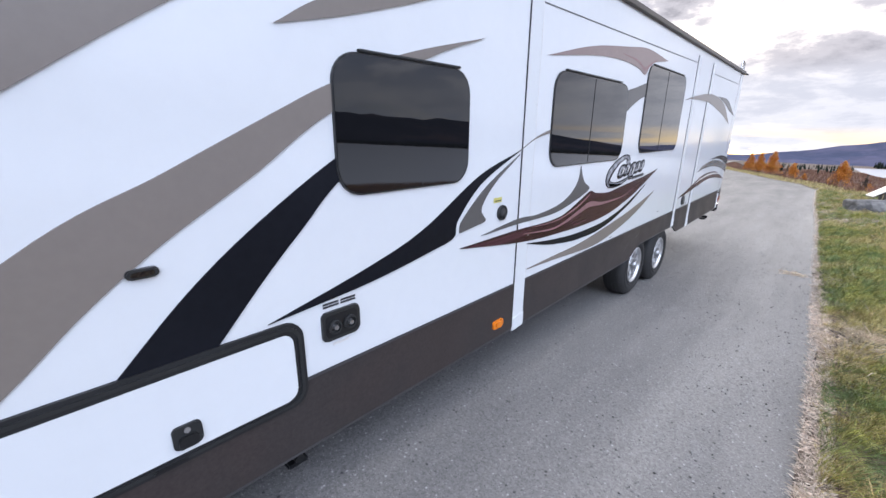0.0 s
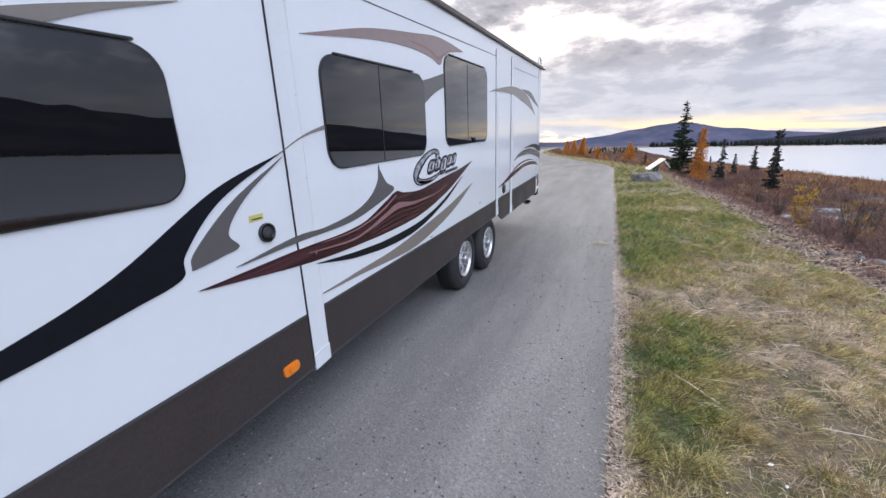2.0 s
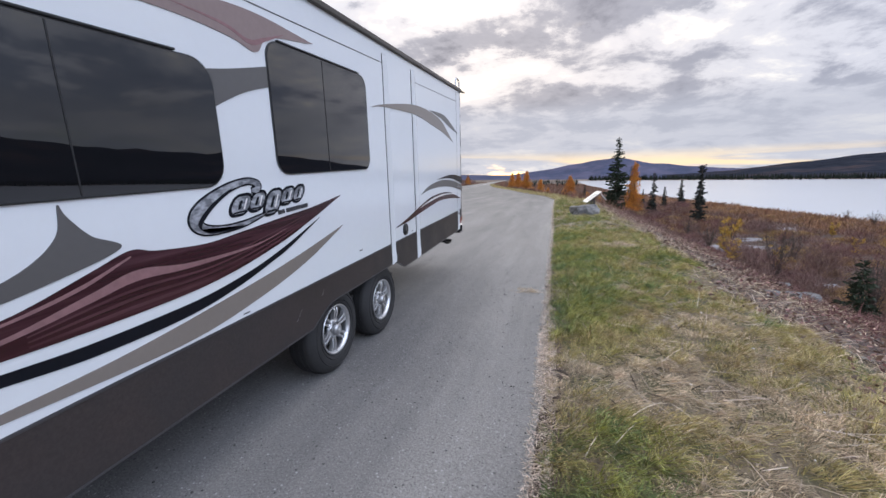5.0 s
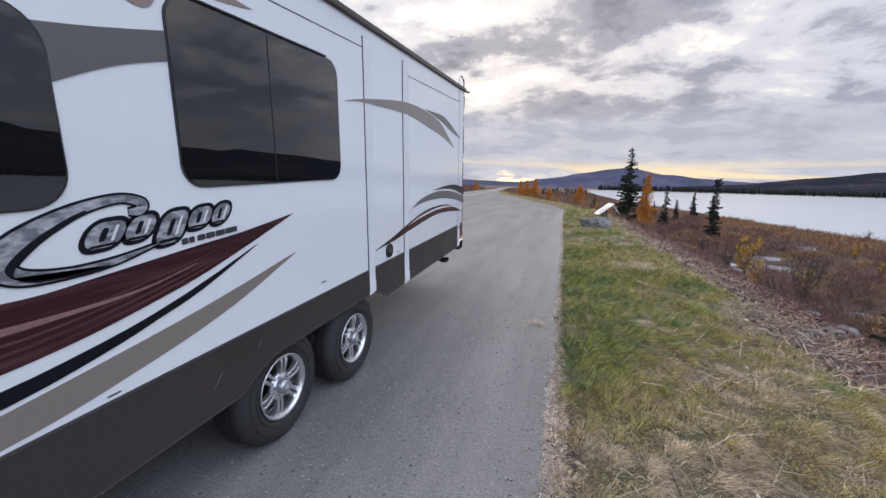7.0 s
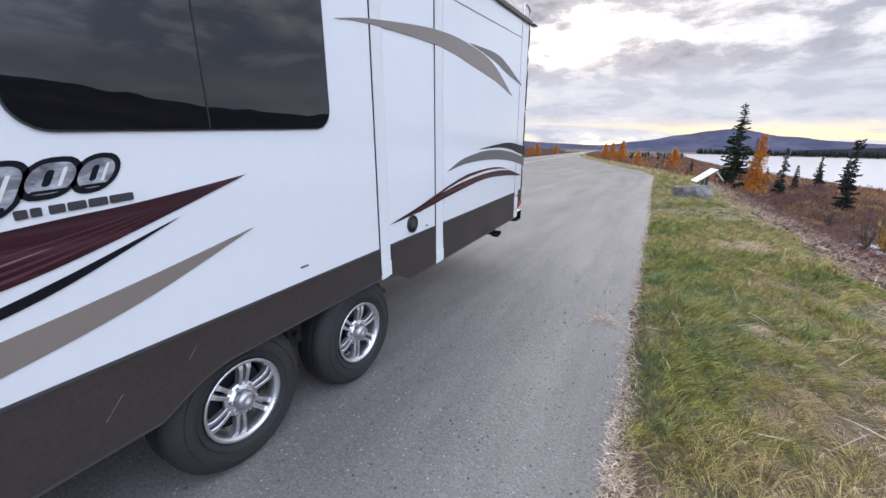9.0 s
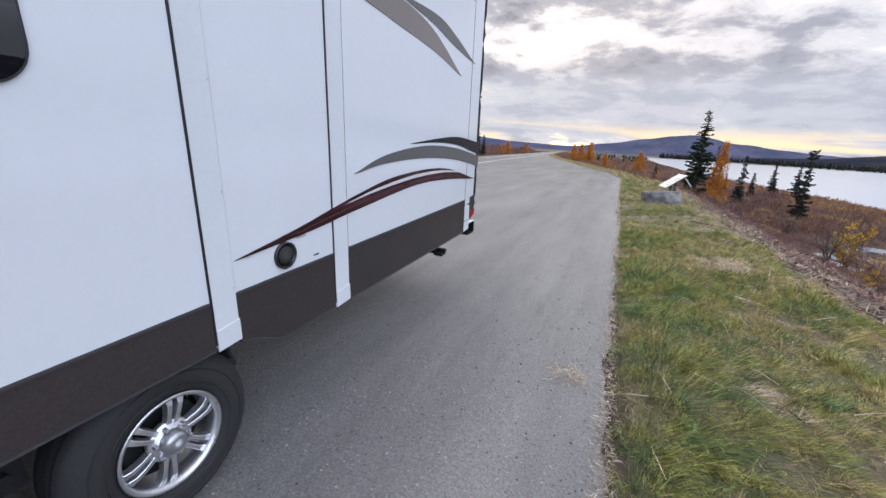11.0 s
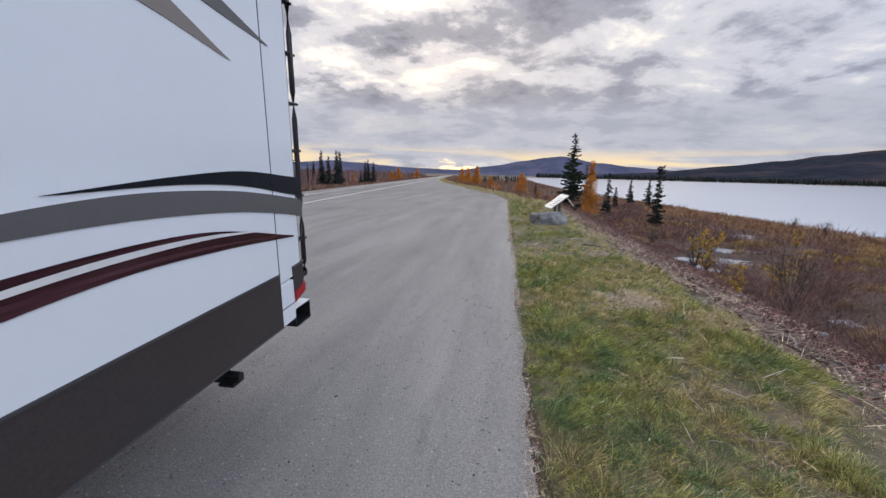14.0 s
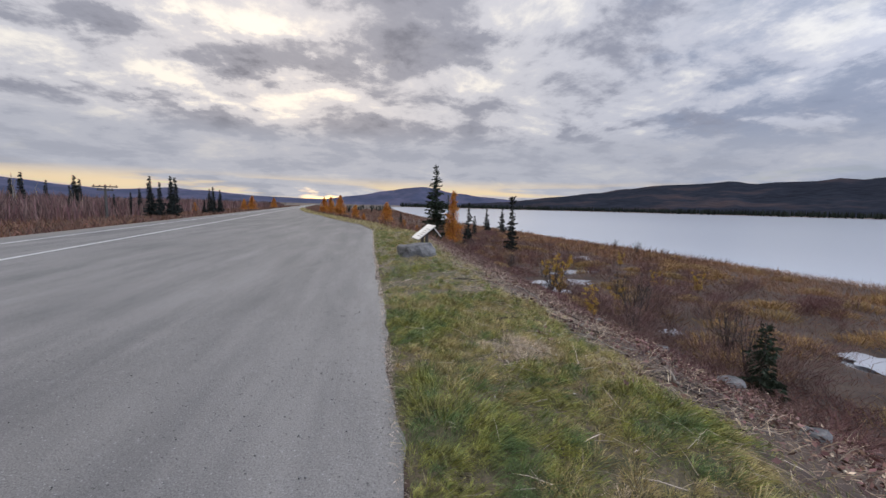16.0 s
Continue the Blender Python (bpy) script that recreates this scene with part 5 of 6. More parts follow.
def grass_verge():
    # tufts of green, fading grass and straw share the verge in patches; a low sward lies between them
    k = 3300
    tx, ty, td = verge_points(k, -8.0, 30, 0.02, 3.3, 1.0)
    near = rng.random(k) < 0.75
    ty = np.where(near, -3.2 + 13.5 * rng.random(k) ** 1.1, ty)
    tx = edge_x(ty) + td
    lush, dry = spots(tx, ty, LUSH), spots(tx, ty, DRY)
    green = np.clip(0.16 + 0.8 * patch(tx, ty, 1, 0.5) + 0.5 * np.clip((ty - 1.0) / 3, 0, 1) - 0.12 * td + 1.0 * lush - 1.0 * dry, 0, 1)
    pick = rng.random(k)
    kind = np.where(pick < green, 0, np.where(pick < green + 0.6 * (1 - dry), 1, 2))
    size = (0.03 + 0.085 * rng.random(k) ** 1.6) * (1 + 0.5 * lush)
    tall = (0.05 + 0.065 * rng.random(k) ** 1.4 + 0.05 * lush) * np.where(kind == 2, 0.8, 1.0) * np.clip(0.45 + td / 0.5, 0.45, 1)
    sweep = np.stack([0.45 + 0.7 * ripple(tx, ty, 0.5, 7), -0.3 + 0.8 * ripple(tx, ty, 0.6, 9)], 1)
    n = 290000
    own = rng.integers(0, k, n)
    off = rng.normal(size=(n, 2)) * size[own][:, None]
    x, y = tx[own] + off[:, 0], ty[own] + off[:, 1]
    d = x - edge_x(y)
    reach = 2.5 + 0.4 * ripple(ty * 0, ty, 1.3, 3)[own] + 0.4 * ripple(tx, ty, 0.4, 6)[own] + 0.6 * spots(tx, ty, [(3.65, 5.8, 0.7)])[own]
    ok = (d > 0.03) & (d < reach)
    far = 1 + np.clip((y - 4) / 10, 0, 2)
    # the low sward
    q = 115000
    sx, sy, sd = verge_points(q, -6.0, 30, 0.01, 3.9, 1.7)
    shade = 0.5 * patch(sx, sy, 8, 0.5) + 0.6 * spots(sx, sy, LUSH) - 0.9 * spots(sx, sy, DRY) + 0.25 * np.clip((sy - 1) / 4, 0, 1) + 0.45 * rng.normal(size=q)
    kind2 = np.where(shade > 0.38, 0, np.where(shade > -0.18, 1, 2))
    ok2 = (sd < 2.75 + 0.45 * ripple(sy * 0, sy, 1.3, 3) + 0.3 * rng.normal(size=q) + 0.5 * (kind2 == 2)) & (rng.random(q) < 0.6 + 0.35 * (sd > 2.1) - 0.25 * spots(sx, sy, LUSH) + 0.6 * patch(sx, sy, 15, 0.25))
    far2 = 1 + np.clip((sy - 4) / 10, 0, 2)
    for c, name, mtl, w, flat, label in ((0, "grass", M_GRASS, 0.0028, 0.5, "green grass in uneven tufts along the asphalt"),
                                         (1, "fading_grass", M_OLIVE, 0.0026, 0.8, "yellowing grass of the verge"),
                                         (2, "dry_grass", M_STRAW, 0.0027, 1.9, "dry straw lying in the verge")):
        m, m2 = ok & (kind[own] == c), ok2 & (kind2 == c)
        a, b = int(m.sum()), int(m2.sum())
        r = off[m] / size[own[m]][:, None]
        way = lean(a, 0.22 + 0.3 * (c == 2))
        way[:, :2] += 0.75 * r + sweep[own[m]] * (1 + 0.6 * (c == 2))
        long1 = tall[own[m]] * (0.7 + 0.6 * rng.random(a)) * (0.6 + 0.7 * np.exp(-(r ** 2).sum(1) * 0.5)) * 1.35
        root = on_ground(x[m], y[m], 0.004)
        root[:, 2] += (0.012 + 0.45 * size[own[m]] * (kind[own[m]] < 2)) * np.exp(-(r ** 2).sum(1) * 0.6) * np.clip(d[m] / 0.25, 0.2, 1)
        way2 = lean(b, flat * 1.2)
        long2 = (0.035 + 0.05 * rng.random(b)) * (1 + 0.7 * (c == 2))
        ob = blades(name, np.concatenate([root, on_ground(sx[m2], sy[m2], 0.002)]), np.concatenate([way, way2]), np.r_[long1 * far[m] ** 0.25, long2 * far2[m2] ** 0.3],
                    np.r_[w * far[m] ** 0.8 * (0.7 + 0.6 * rng.random(a)), w * 1.2 * far2[m2] * (0.7 + 0.6 * rng.random(b))], np.r_[0.35 + 0.65 * rng.random(a), 0.7 * rng.random(b)], mtl)
        tagged(ob, label, "grass", kind="stuff")
    # single long bleached stalks
    n = 2600
    x, y, d = verge_points(n, -3.5, 14, 0.25, 3.3, 1.1)
    keep = rng.random(n) < 0.25 + 0.6 * spots(x, y, DRY) + 0.25 * (d > 1.6)
    x, y = x[keep], y[keep]
    b = on_ground(x, y, -0.015)
    b[:, 2] += 0.05 * rng.random(len(x))
    ob = blades("bleached_stalk", b, lean(len(x), 4.0), 0.12 + 0.22 * rng.random(len(x)), 0.0035 + 0.003 * rng.random(len(x)), 0.25 * rng.random(len(x)), M_DEADEDGE)
    tagged(ob, "bleached stalks lying over the verge", "grass", kind="stuff")
    # dark twigs and crumbs of bark in the bare patches
    n = 2600
    x, y, d = verge_points(n, -3.5, 9, 0.15, 3.2, 1.1)
    keep = rng.random(n) < 0.04 + 0.95 * spots(x, y, DRY)
    x, y = x[keep], y[keep]
    ob = blades("dead_twig", on_ground(x, y, -0.012), lean(len(x), 5.0), 0.04 + 0.11 * rng.random(len(x)) ** 2, 0.005 + 0.005 * rng.random(len(x)), 0.1 * rng.random(len(x)), M_BARK)
    tagged(ob, "dark dead twigs in the thin grass", "twigs", kind="stuff")
    # pale dead fringe at the asphalt's edge
    n = 60000
    x, y, d = verge_points(n, -5.0, 30, -0.05, 0.12, 1.4)
    keep = (rng.random(n) < (0.75 + 0.5 * ripple(y * 0, y, 0.5, 2)) * np.clip(1.3 - y / 4, 0.25, 1)) & (d < 0.03 + 0.07 * np.clip(1.2 - y / 4, 0.1, 1))
    x, y = x[keep], y[keep]
    b = np.stack([x, y, np.maximum(height(x, y), -0.004)], 1)
    ob = blades("straw_fringe", b, lean(len(x), 2.6), 0.02 + 0.045 * rng.random(len(x)), 0.0028 + 0.0025 * rng.random(len(x)), 0.8 * rng.random(len(x)), M_DEADEDGE)
    tagged(ob, "pale dead grass along the broken asphalt edge", "grass", kind="stuff")


def wet(x, y, grow=1.7):
    inside = np.zeros(len(x), bool)
    for px, py, a, b in POOLS:
        inside |= ((x - px) / a) ** 2 + ((y - py) / b) ** 2 < grow
    return inside


def bank():
    # twigs, leaf litter and stalks on the slope
    n = 78000
    x, y, d = verge_points(n, -9, 34, 2.3, 9.5, 1.2)
    clump = patch(x, y, 4, 0.7)
    keep = (rng.random(n) < np.clip(0.12 + (d - 2.4) / 2.6 + 0.8 * clump, 0, 1)) & ~wet(x, y, 2.2)
    x, y, d, clump = x[keep], y[keep], d[keep], clump[keep]
    k = np.clip((d - 1.9) / 4.2, 0.18, 1.0) * (0.8 + 0.6 * np.clip(clump, -0.6, 1))
    ob = blades("bare_brush", on_ground(x, y), lean(len(x), 1.3), (0.14 + 0.42 * rng.random(len(x))) * k, 0.0035 + 0.004 * rng.random(len(x)) + 0.0004 * np.clip(y, 0, 30), 0.5 * rng.random(len(x)), M_TWIG)
    tagged(ob, "bare reddish-brown twigs covering the bank", "brush", kind="stuff")
    n = 62000
    x, y, d = verge_points(n, -7, 30, 1.9, 8.5, 1.25)
    keep = rng.random(n) < np.clip(0.12 + (d - 2.2) * 0.3 + 1.0 * patch(x, y, 12, 0.45), 0, 1) * np.clip((8.0 - d) / 4, 0.12, 1)
    x, y = x[keep], y[keep]
    b = on_ground(x, y, -0.014)
    b[:, 2] += 0.16 * rng.random(len(x)) ** 2
    tagged(flakes("leaf_litter", b, 0.014 + 0.034 * rng.random(len(x)) ** 1.6, M_LITTER, tilt=0.5), "fallen brown and pinkish leaves on the bank", "leaf litter", kind="stuff")
    n = 1500
    x, y, d = verge_points(n, -6, 26, 2.4, 8.0, 1.2)
    b = on_ground(x, y, -0.03)
    b[:, 2] += 0.14 * rng.random(n) ** 2
    tagged(flakes("bleached_leaf", b, 0.012 + 0.02 * rng.random(n), M_STRAW, tilt=0.5), "bleached leaves scattered on the bank", "leaf litter", kind="stuff")
    n = 20000
    x, y, d = verge_points(n, -6, 30, 2.2, 7.0, 1.2)
    keep = rng.random(n) < 0.5 + 0.9 * patch(x, y, 21, 0.8)
    x, y = x[keep], y[keep]
    n = len(x)
    ob = blades("bank_straw", on_ground(x, y), lean(n, 2.2), 0.12 + 0.24 * rng.random(n), 0.004 + 0.004 * rng.random(n), rng.random(n), M_STRAW)
    tagged(ob, "dry stalks lying on the bank", "grass", kind="stuff")


def marsh():
    n = 150000
    y = -9 + 95 * rng.random(n) ** 1.8
    lo, hi = edge_x(y) + 6.5, shore_x(y) - 0.3
    x = lo + (hi - lo) * rng.random(n)
    p = patch(x, y, 2, 1.6)
    sedge = (hi - x < 9 + 3 * patch(x, y, 9, 4)) & ~wet(x, y, 1.5)
    brush = ~sedge & (rng.random(n) < 0.75 + 0.5 * p) & ~wet(x, y, 1.6)
    far = np.clip(0.45 + y / 26, 0.45, 3.0)
    m = sedge
    c = int(m.sum())
    way = lean(c, 0.45)
    way[:, 0] -= 0.3
    ob = blades("sedge", on_ground(x[m], y[m]), way, (0.32 + 0.3 * rng.random(c)) * (1 + 0.35 * patch(x[m], y[m], 31, 2.2)), 0.009 * far[m] * (0.6 + 0.8 * rng.random(c)), 0.9 * rng.random(c), M_MARSH)
    tagged(ob, "tall rust-brown sedge along the lake shore", "sedge", kind="stuff")
    m = brush
    c = int(m.sum())
    hgt = (0.14 + 0.28 * rng.random(c)) * (1 + 0.9 * np.clip(p[m], -0.5, 1))
    ob = blades("marsh_brush", on_ground(x[m], y[m]), lean(c, 0.8), hgt, 0.009 * far[m] * (0.6 + 0.8 * rng.random(c)), 0.5 * rng.random(c), M_RUST)
    tagged(ob, "low rust and olive brush of the marsh", "brush", kind="stuff")
    # rounded tussocks of golden-olive sedge
    k = 330
    cy = -6 + 62 * rng.random(k) ** 1.3
    lo, hi = edge_x(cy) + 7.2, shore_x(cy) - 3
    cx = lo + (hi - lo) * rng.random(k)
    keep = (patch(cx, cy, 14, 2.0) > -0.3) & ~wet(cx, cy, 2.6)
    cx, cy = cx[keep], cy[keep]
    cx, cy = np.r_[cx, 10.6, 11.4, 12.2, 10.9], np.r_[cy, 13.0, 13.3, 12.6, 12.2]
    k = len(cx)
    rad = 0.28 + 0.5 * rng.random(k)
    n = 66000
    own = rng.choice(k, n, p=rad ** 2 / (rad ** 2).sum())
    o = rng.normal(size=(n, 2)) * rad[own][:, None] * 0.55
    x, y = cx[own] + o[:, 0], cy[own] + o[:, 1]
    r = o / rad[own][:, None]
    way = lean(n, 0.25)
    way[:, :2] += 0.9 * r
    ob = blades("golden_sedge", on_ground(x, y), way, (0.28 + 0.5 * rad[own]) * (0.6 + 0.5 * rng.random(n)) * np.exp(-(r ** 2).sum(1) * 0.35), 0.009 * np.clip(0.6 + y / 22, 0.6, 2.6) * (0.6 + 0.8 * rng.random(n)), 0.4 + 0.6 * rng.random(n), M_GOLDSEDGE)
    tagged(ob, "golden-olive sedge in rounded tussocks across the marsh", "sedge", kind="stuff")
    # taller bare bushes: a haze of fine crossing twigs
    k = 120
    cy = -4 + 62 * rng.random(k) ** 1.15
    cx = edge_x(cy) + 6 + (shore_x(cy) - 9 - edge_x(cy) - 6) * rng.random(k)
    cx, cy = np.r_[cx, 11.5, 12.3, 10.9, 10.6, 7.9, 8.6, 13.2, 12.0], np.r_[cy, 16.3, 17.2, 15.3, 10.5, 13.6, 14.8, 15.5, 8.0]
    k = len(cx)
    hh = 0.5 + 0.6 * rng.random(k)
    hh[-8:] = (1.5, 1.3, 1.2, 1.4, 0.9, 1.0, 1.1, 1.2)
    n = 60000
    c = rng.choice(k, n, p=hh ** 2 / (hh ** 2).sum())
    up = rng.random(n) ** 0.8
    r = rng.normal(size=(n, 2)) * (0.18 + 0.38 * up)[:, None] * hh[c][:, None] * 0.75
    x, y = cx[c] + r[:, 0], cy[c] + r[:, 1]
    dry = ~wet(x, y, 2.0)
    x, y, r, up, c = x[dry], y[dry], r[dry], up[dry], c[dry]
    n = len(x)
    b = on_ground(x, y)
    b[:, 2] += 0.72 * up * hh[c]
    w = lean(n, 0.6)
    w[:, :2] += r * 0.8
    ob = blades("thicket", b, w, (0.16 + 0.26 * rng.random(n)) * hh[c] ** 0.5, 0.0045 + 0.0036 * np.clip(y / 20, 0, 2), 0.2 * rng.random(n), M_TWIG)
    tagged(ob, "bare purple-brown bushes in the marsh", "brush", kind="stuff")


def fields():
    # open brush beyond the highway and along the far roadside
    n = 55000
    y = 5 + 260 * rng.random(n) ** 1.6
    x = line_x(y) - 5.7 - (4 + 0.55 * y) * rng.random(n) ** 1.2
    far = 1 + y / 30
    ob = blades("roadside_brush", on_ground(x, y), lean(n, 0.5), (0.3 + 0.5 * rng.random(n)) * (1 + 0.5 * patch(x, y, 3, 6)), 0.026 * far * (0.6 + 0.8 * rng.random(n)), 0.4 * rng.random(n), M_RUST)
    tagged(ob, "rusty brush beyond the highway", "brush", kind="stuff")
    # tall leafless thickets further back
    n = 42000
    y = 25 + 230 * rng.random(n) ** 1.3
    x = line_x(y) - 14 - (8 + 0.75 * y) * rng.random(n)
    ob = blades("bare_woods", on_ground(x, y), lean(n, 0.22), (1.1 + 1.9 * rng.random(n)) * (1 + 0.5 * patch(x, y, 6, 7)), 0.035 + 0.0012 * y, 0.2 * rng.random(n), M_TWIG)
    tagged(ob, "bare red-brown thickets beyond the highway", "woods", kind="stuff")
    n = 36000
    y = 30 + 270 * rng.random(n) ** 1.5
    lo = edge_x(y) + 1.5
    x = lo + (shore_x(y) - lo) * rng.random(n)
    far = 1 + y / 30
    ob = blades("lakeside_brush", on_ground(x, y), lean(n, 0.5), (0.35 + 0.5 * rng.random(n)) * (1 + 0.5 * patch(x, y, 3, 5)), 0.015 * far * (0.6 + 0.8 * rng.random(n)), 0.4 * rng.random(n), M_RUST)
    tagged(ob, "rusty brush between the road and the lake", "brush", kind="stuff")
    n = 9000
    y = 28 + 110 * rng.random(n)
    x = edge_x(y) + 0.1 + 2.6 * rng.random(n)
    ob = blades("far_verge_grass", on_ground(x, y), lean(n, 0.8), 0.15 + 0.15 * rng.random(n), 0.03 + 0.02 * rng.random(n), rng.random(n), M_OLIVE)
    tagged(ob, "yellowing grass along the far verge", "grass", kind="stuff")


def far_forest():
    """Woods too far off to count."""
    n = 5200
    az = np.radians(rng.uniform(3, 150, n))
    r = rng.uniform(860, 1150, n)
    hgt = rng.uniform(5, 12, n)
    x, y = np.sin(az) * r, np.cos(az) * r
    n2 = 700
    az2 = np.radians(rng.uniform(-42, 2, n2))
    r2 = rng.uniform(190, 620, n2)
    x2, y2 = np.sin(az2) * r2, np.cos(az2) * r2
    keep = (x2 < line_x(y2) - 30) | ((x2 > edge_x(y2) + 12) & (x2 < shore_x(y2) - 2))
    x, y = np.r_[x, x2[keep]], np.r_[y, y2[keep]]
    hgt = np.r_[hgt, rng.uniform(2.0, 4.2, keep.sum())]
    n = len(x)
    z = height(x, y) - 0.2
    rad = hgt * 0.15
    v = [np.stack([x + rad * math.cos(a), y + rad * math.sin(a), z], 1) for a in (0.3, 1.87, 3.44, 5.01)] + [np.stack([x, y, z + hgt], 1)]
    v = np.stack(v, 1).reshape(-1, 3)
    i = np.arange(n)[:, None] * 5
    ob = bulk("far_woods", v, [np.concatenate([i + np.array([[a, b, 4]]) for a, b in ((0, 1), (1, 2), (2, 3), (3, 0))])], M_FARTREE)
    tagged(ob, "dark conifer woods along the far shore", "woods", kind="stuff")


def spruce(h, rad, needle, seed, label, density=1.0, ragged=0.3, club=False, fat=1.0):
    t = new("spruce_tree")
    r = np.random.default_rng(seed)
    bend = [(0.03 * h * 0.3 * math.sin(2.2 * k + seed) * (k > 0), 0.02 * h * 0.3 * math.cos(1.7 * k + seed) * (k > 0), h * k / 6 - 0.1 * (k == 0)) for k in range(7)]
    part("trunk", tube(bmesh.new(), bend, [0.018 * h * (1 - 0.14 * k) + 0.004 for k in range(7)], 8), M_BARK, t, "grey-brown trunk", True)
    base, way, ln = [], [], []
    levels = int(16 + 4 * h)
    for i in range(levels):
        f = 0.07 + 0.92 * i / levels
        L0 = rad * (1 - f) ** 0.85 * (0.75 + 0.25 * math.sin(i * 1.9 + seed)) + 0.05 * rad
        if club and f > 0.80:
            L0 = rad * 0.42 * (1 - (f - 0.9) ** 2 * 40)
        for j in range(r.integers(5, 8)):
            L = max(L0, 0.04) * r.uniform(1 - ragged, 1 + ragged * 0.6)
            if r.random() < ragged * 0.35:
                continue
            a = r.uniform(0, math.tau)
            out = np.array([math.cos(a), math.sin(a), r.uniform(-0.42, 0.05)])
            if f > 0.85:
                out[2] += 0.7
            k = max(int(L / 0.045 * density), 4)
            s = (np.arange(k) + r.random(k)) / k
            px = np.interp(f * 6, range(7), [b[0] for b in bend]), np.interp(f * 6, range(7), [b[1] for b in bend])
            p = np.array([px[0], px[1], f * h]) + out * (s * L)[:, None] + np.array([0, 0, 1.0]) * (0.18 * L * s ** 2)[:, None]
            d = out + r.normal(size=(k, 3)) * np.array([0.85, 0.85, 0.45])
            base.append(p)
            way.append(d)
            ln.append((0.07 + 0.16 * L) * fat * r.uniform(0.6, 1.3, k))
    base, way, ln = np.concatenate(base), np.concatenate(way), np.concatenate(ln)
    blades("crown", base, way, ln, ln * 0.46, np.full(len(base), 0.25), needle, t)
    tagged(t, label, "tree")
    return t


def leafy(name, h, rad, leaf, seed, label, count, size, cone=True, bark=None, stems=1, category="tree"):
    t = new(name)
    r = np.random.default_rng(seed)
    bm = bmesh.new()
    cs = []
    for s in range(stems):
        a = r.uniform(0, math.tau)
        sp = 0.0 if stems == 1 else rad * r.uniform(0.2, 0.9)
        pts = [(sp * math.cos(a) * (k / 5) ** 1.2 + 0.02 * h * r.normal() * (k > 0), sp * math.sin(a) * (k / 5) ** 1.2 + 0.02 * h * r.normal() * (k > 0), h * (1 if stems == 1 else r.uniform(0.65, 1.0)) * k / 5 - 0.08 * (k == 0)) for k in range(6)]
        tube(bm, pts, [(0.016 * h if stems == 1 else 0.012) * (1 - 0.16 * k) + 0.003 for k in range(6)], 6)
        for _ in range(14 if stems == 1 else 4):
            f = r.uniform(0.15, 0.95)
            a2 = r.uniform(0, math.tau)
            p = np.array([np.interp(f * 5, range(6), [q[c] for q in pts]) for c in range(3)])
            L = (rad * (1.05 - f) if cone else rad * 0.45) * r.uniform(0.6, 1.1)
            e = p + np.array([math.cos(a2), math.sin(a2), 0.45]) * L
            tube(bm, [tuple(p), tuple((p + e) / 2 + np.array([0, 0, -0.04 * L])), tuple(e)], [0.006 + 0.002 * h, 0.005, 0.002], 5)
            cs.append((p, e))
    part("trunk" if stems == 1 else "branchwork", bm, bark or M_BARK, t)
    pick = r.integers(0, len(cs), count)
    f = r.uniform(0.25, 1.08, count)[:, None]
    P, E = np.array([c[0] for c in cs])[pick], np.array([c[1] for c in cs])[pick]
    pos = P + (E - P) * f + r.normal(size=(count, 3)) * rad * 0.085
    if cone:
        # fill the cone with an uneven haze of needles
        f2 = 1 - r.random(count) ** 0.6 * 0.86
        a3 = r.uniform(0, math.tau, count)
        rr = rad * (1.06 - f2) ** 0.8 * r.random(count) ** 0.55 * (0.75 + 0.35 * np.sin(a3 * 3 + f2 * 17 + seed))
        pos = np.where(r.random((count, 1)) < 0.75, np.stack([rr * np.cos(a3), rr * np.sin(a3), f2 * h], 1), pos)
    pos = pos[pos[:, 2] > 0.05 * h]
    flakes("crown" if stems == 1 else "foliage", pos, size * r.uniform(0.6, 1.3, len(pos)), leaf, t)
    tagged(t, label, category)
    return t


def put(t, x, y, turn=0.0, s=1.0, sink=0.05):
    t.matrix_world = pose(x, y, float(height(x, y)) - sink, 0, 0, turn) @ Matrix.Diagonal((s, s, s, 1))
    return t


def again(t, x, y, turn, s, tilt=0.0):
    return copy_thing(t, pose(x, y, float(height(x, y)) - 0.05, tilt, 0, turn) @ Matrix.Diagonal((s, s, s * 1.0, 1)))


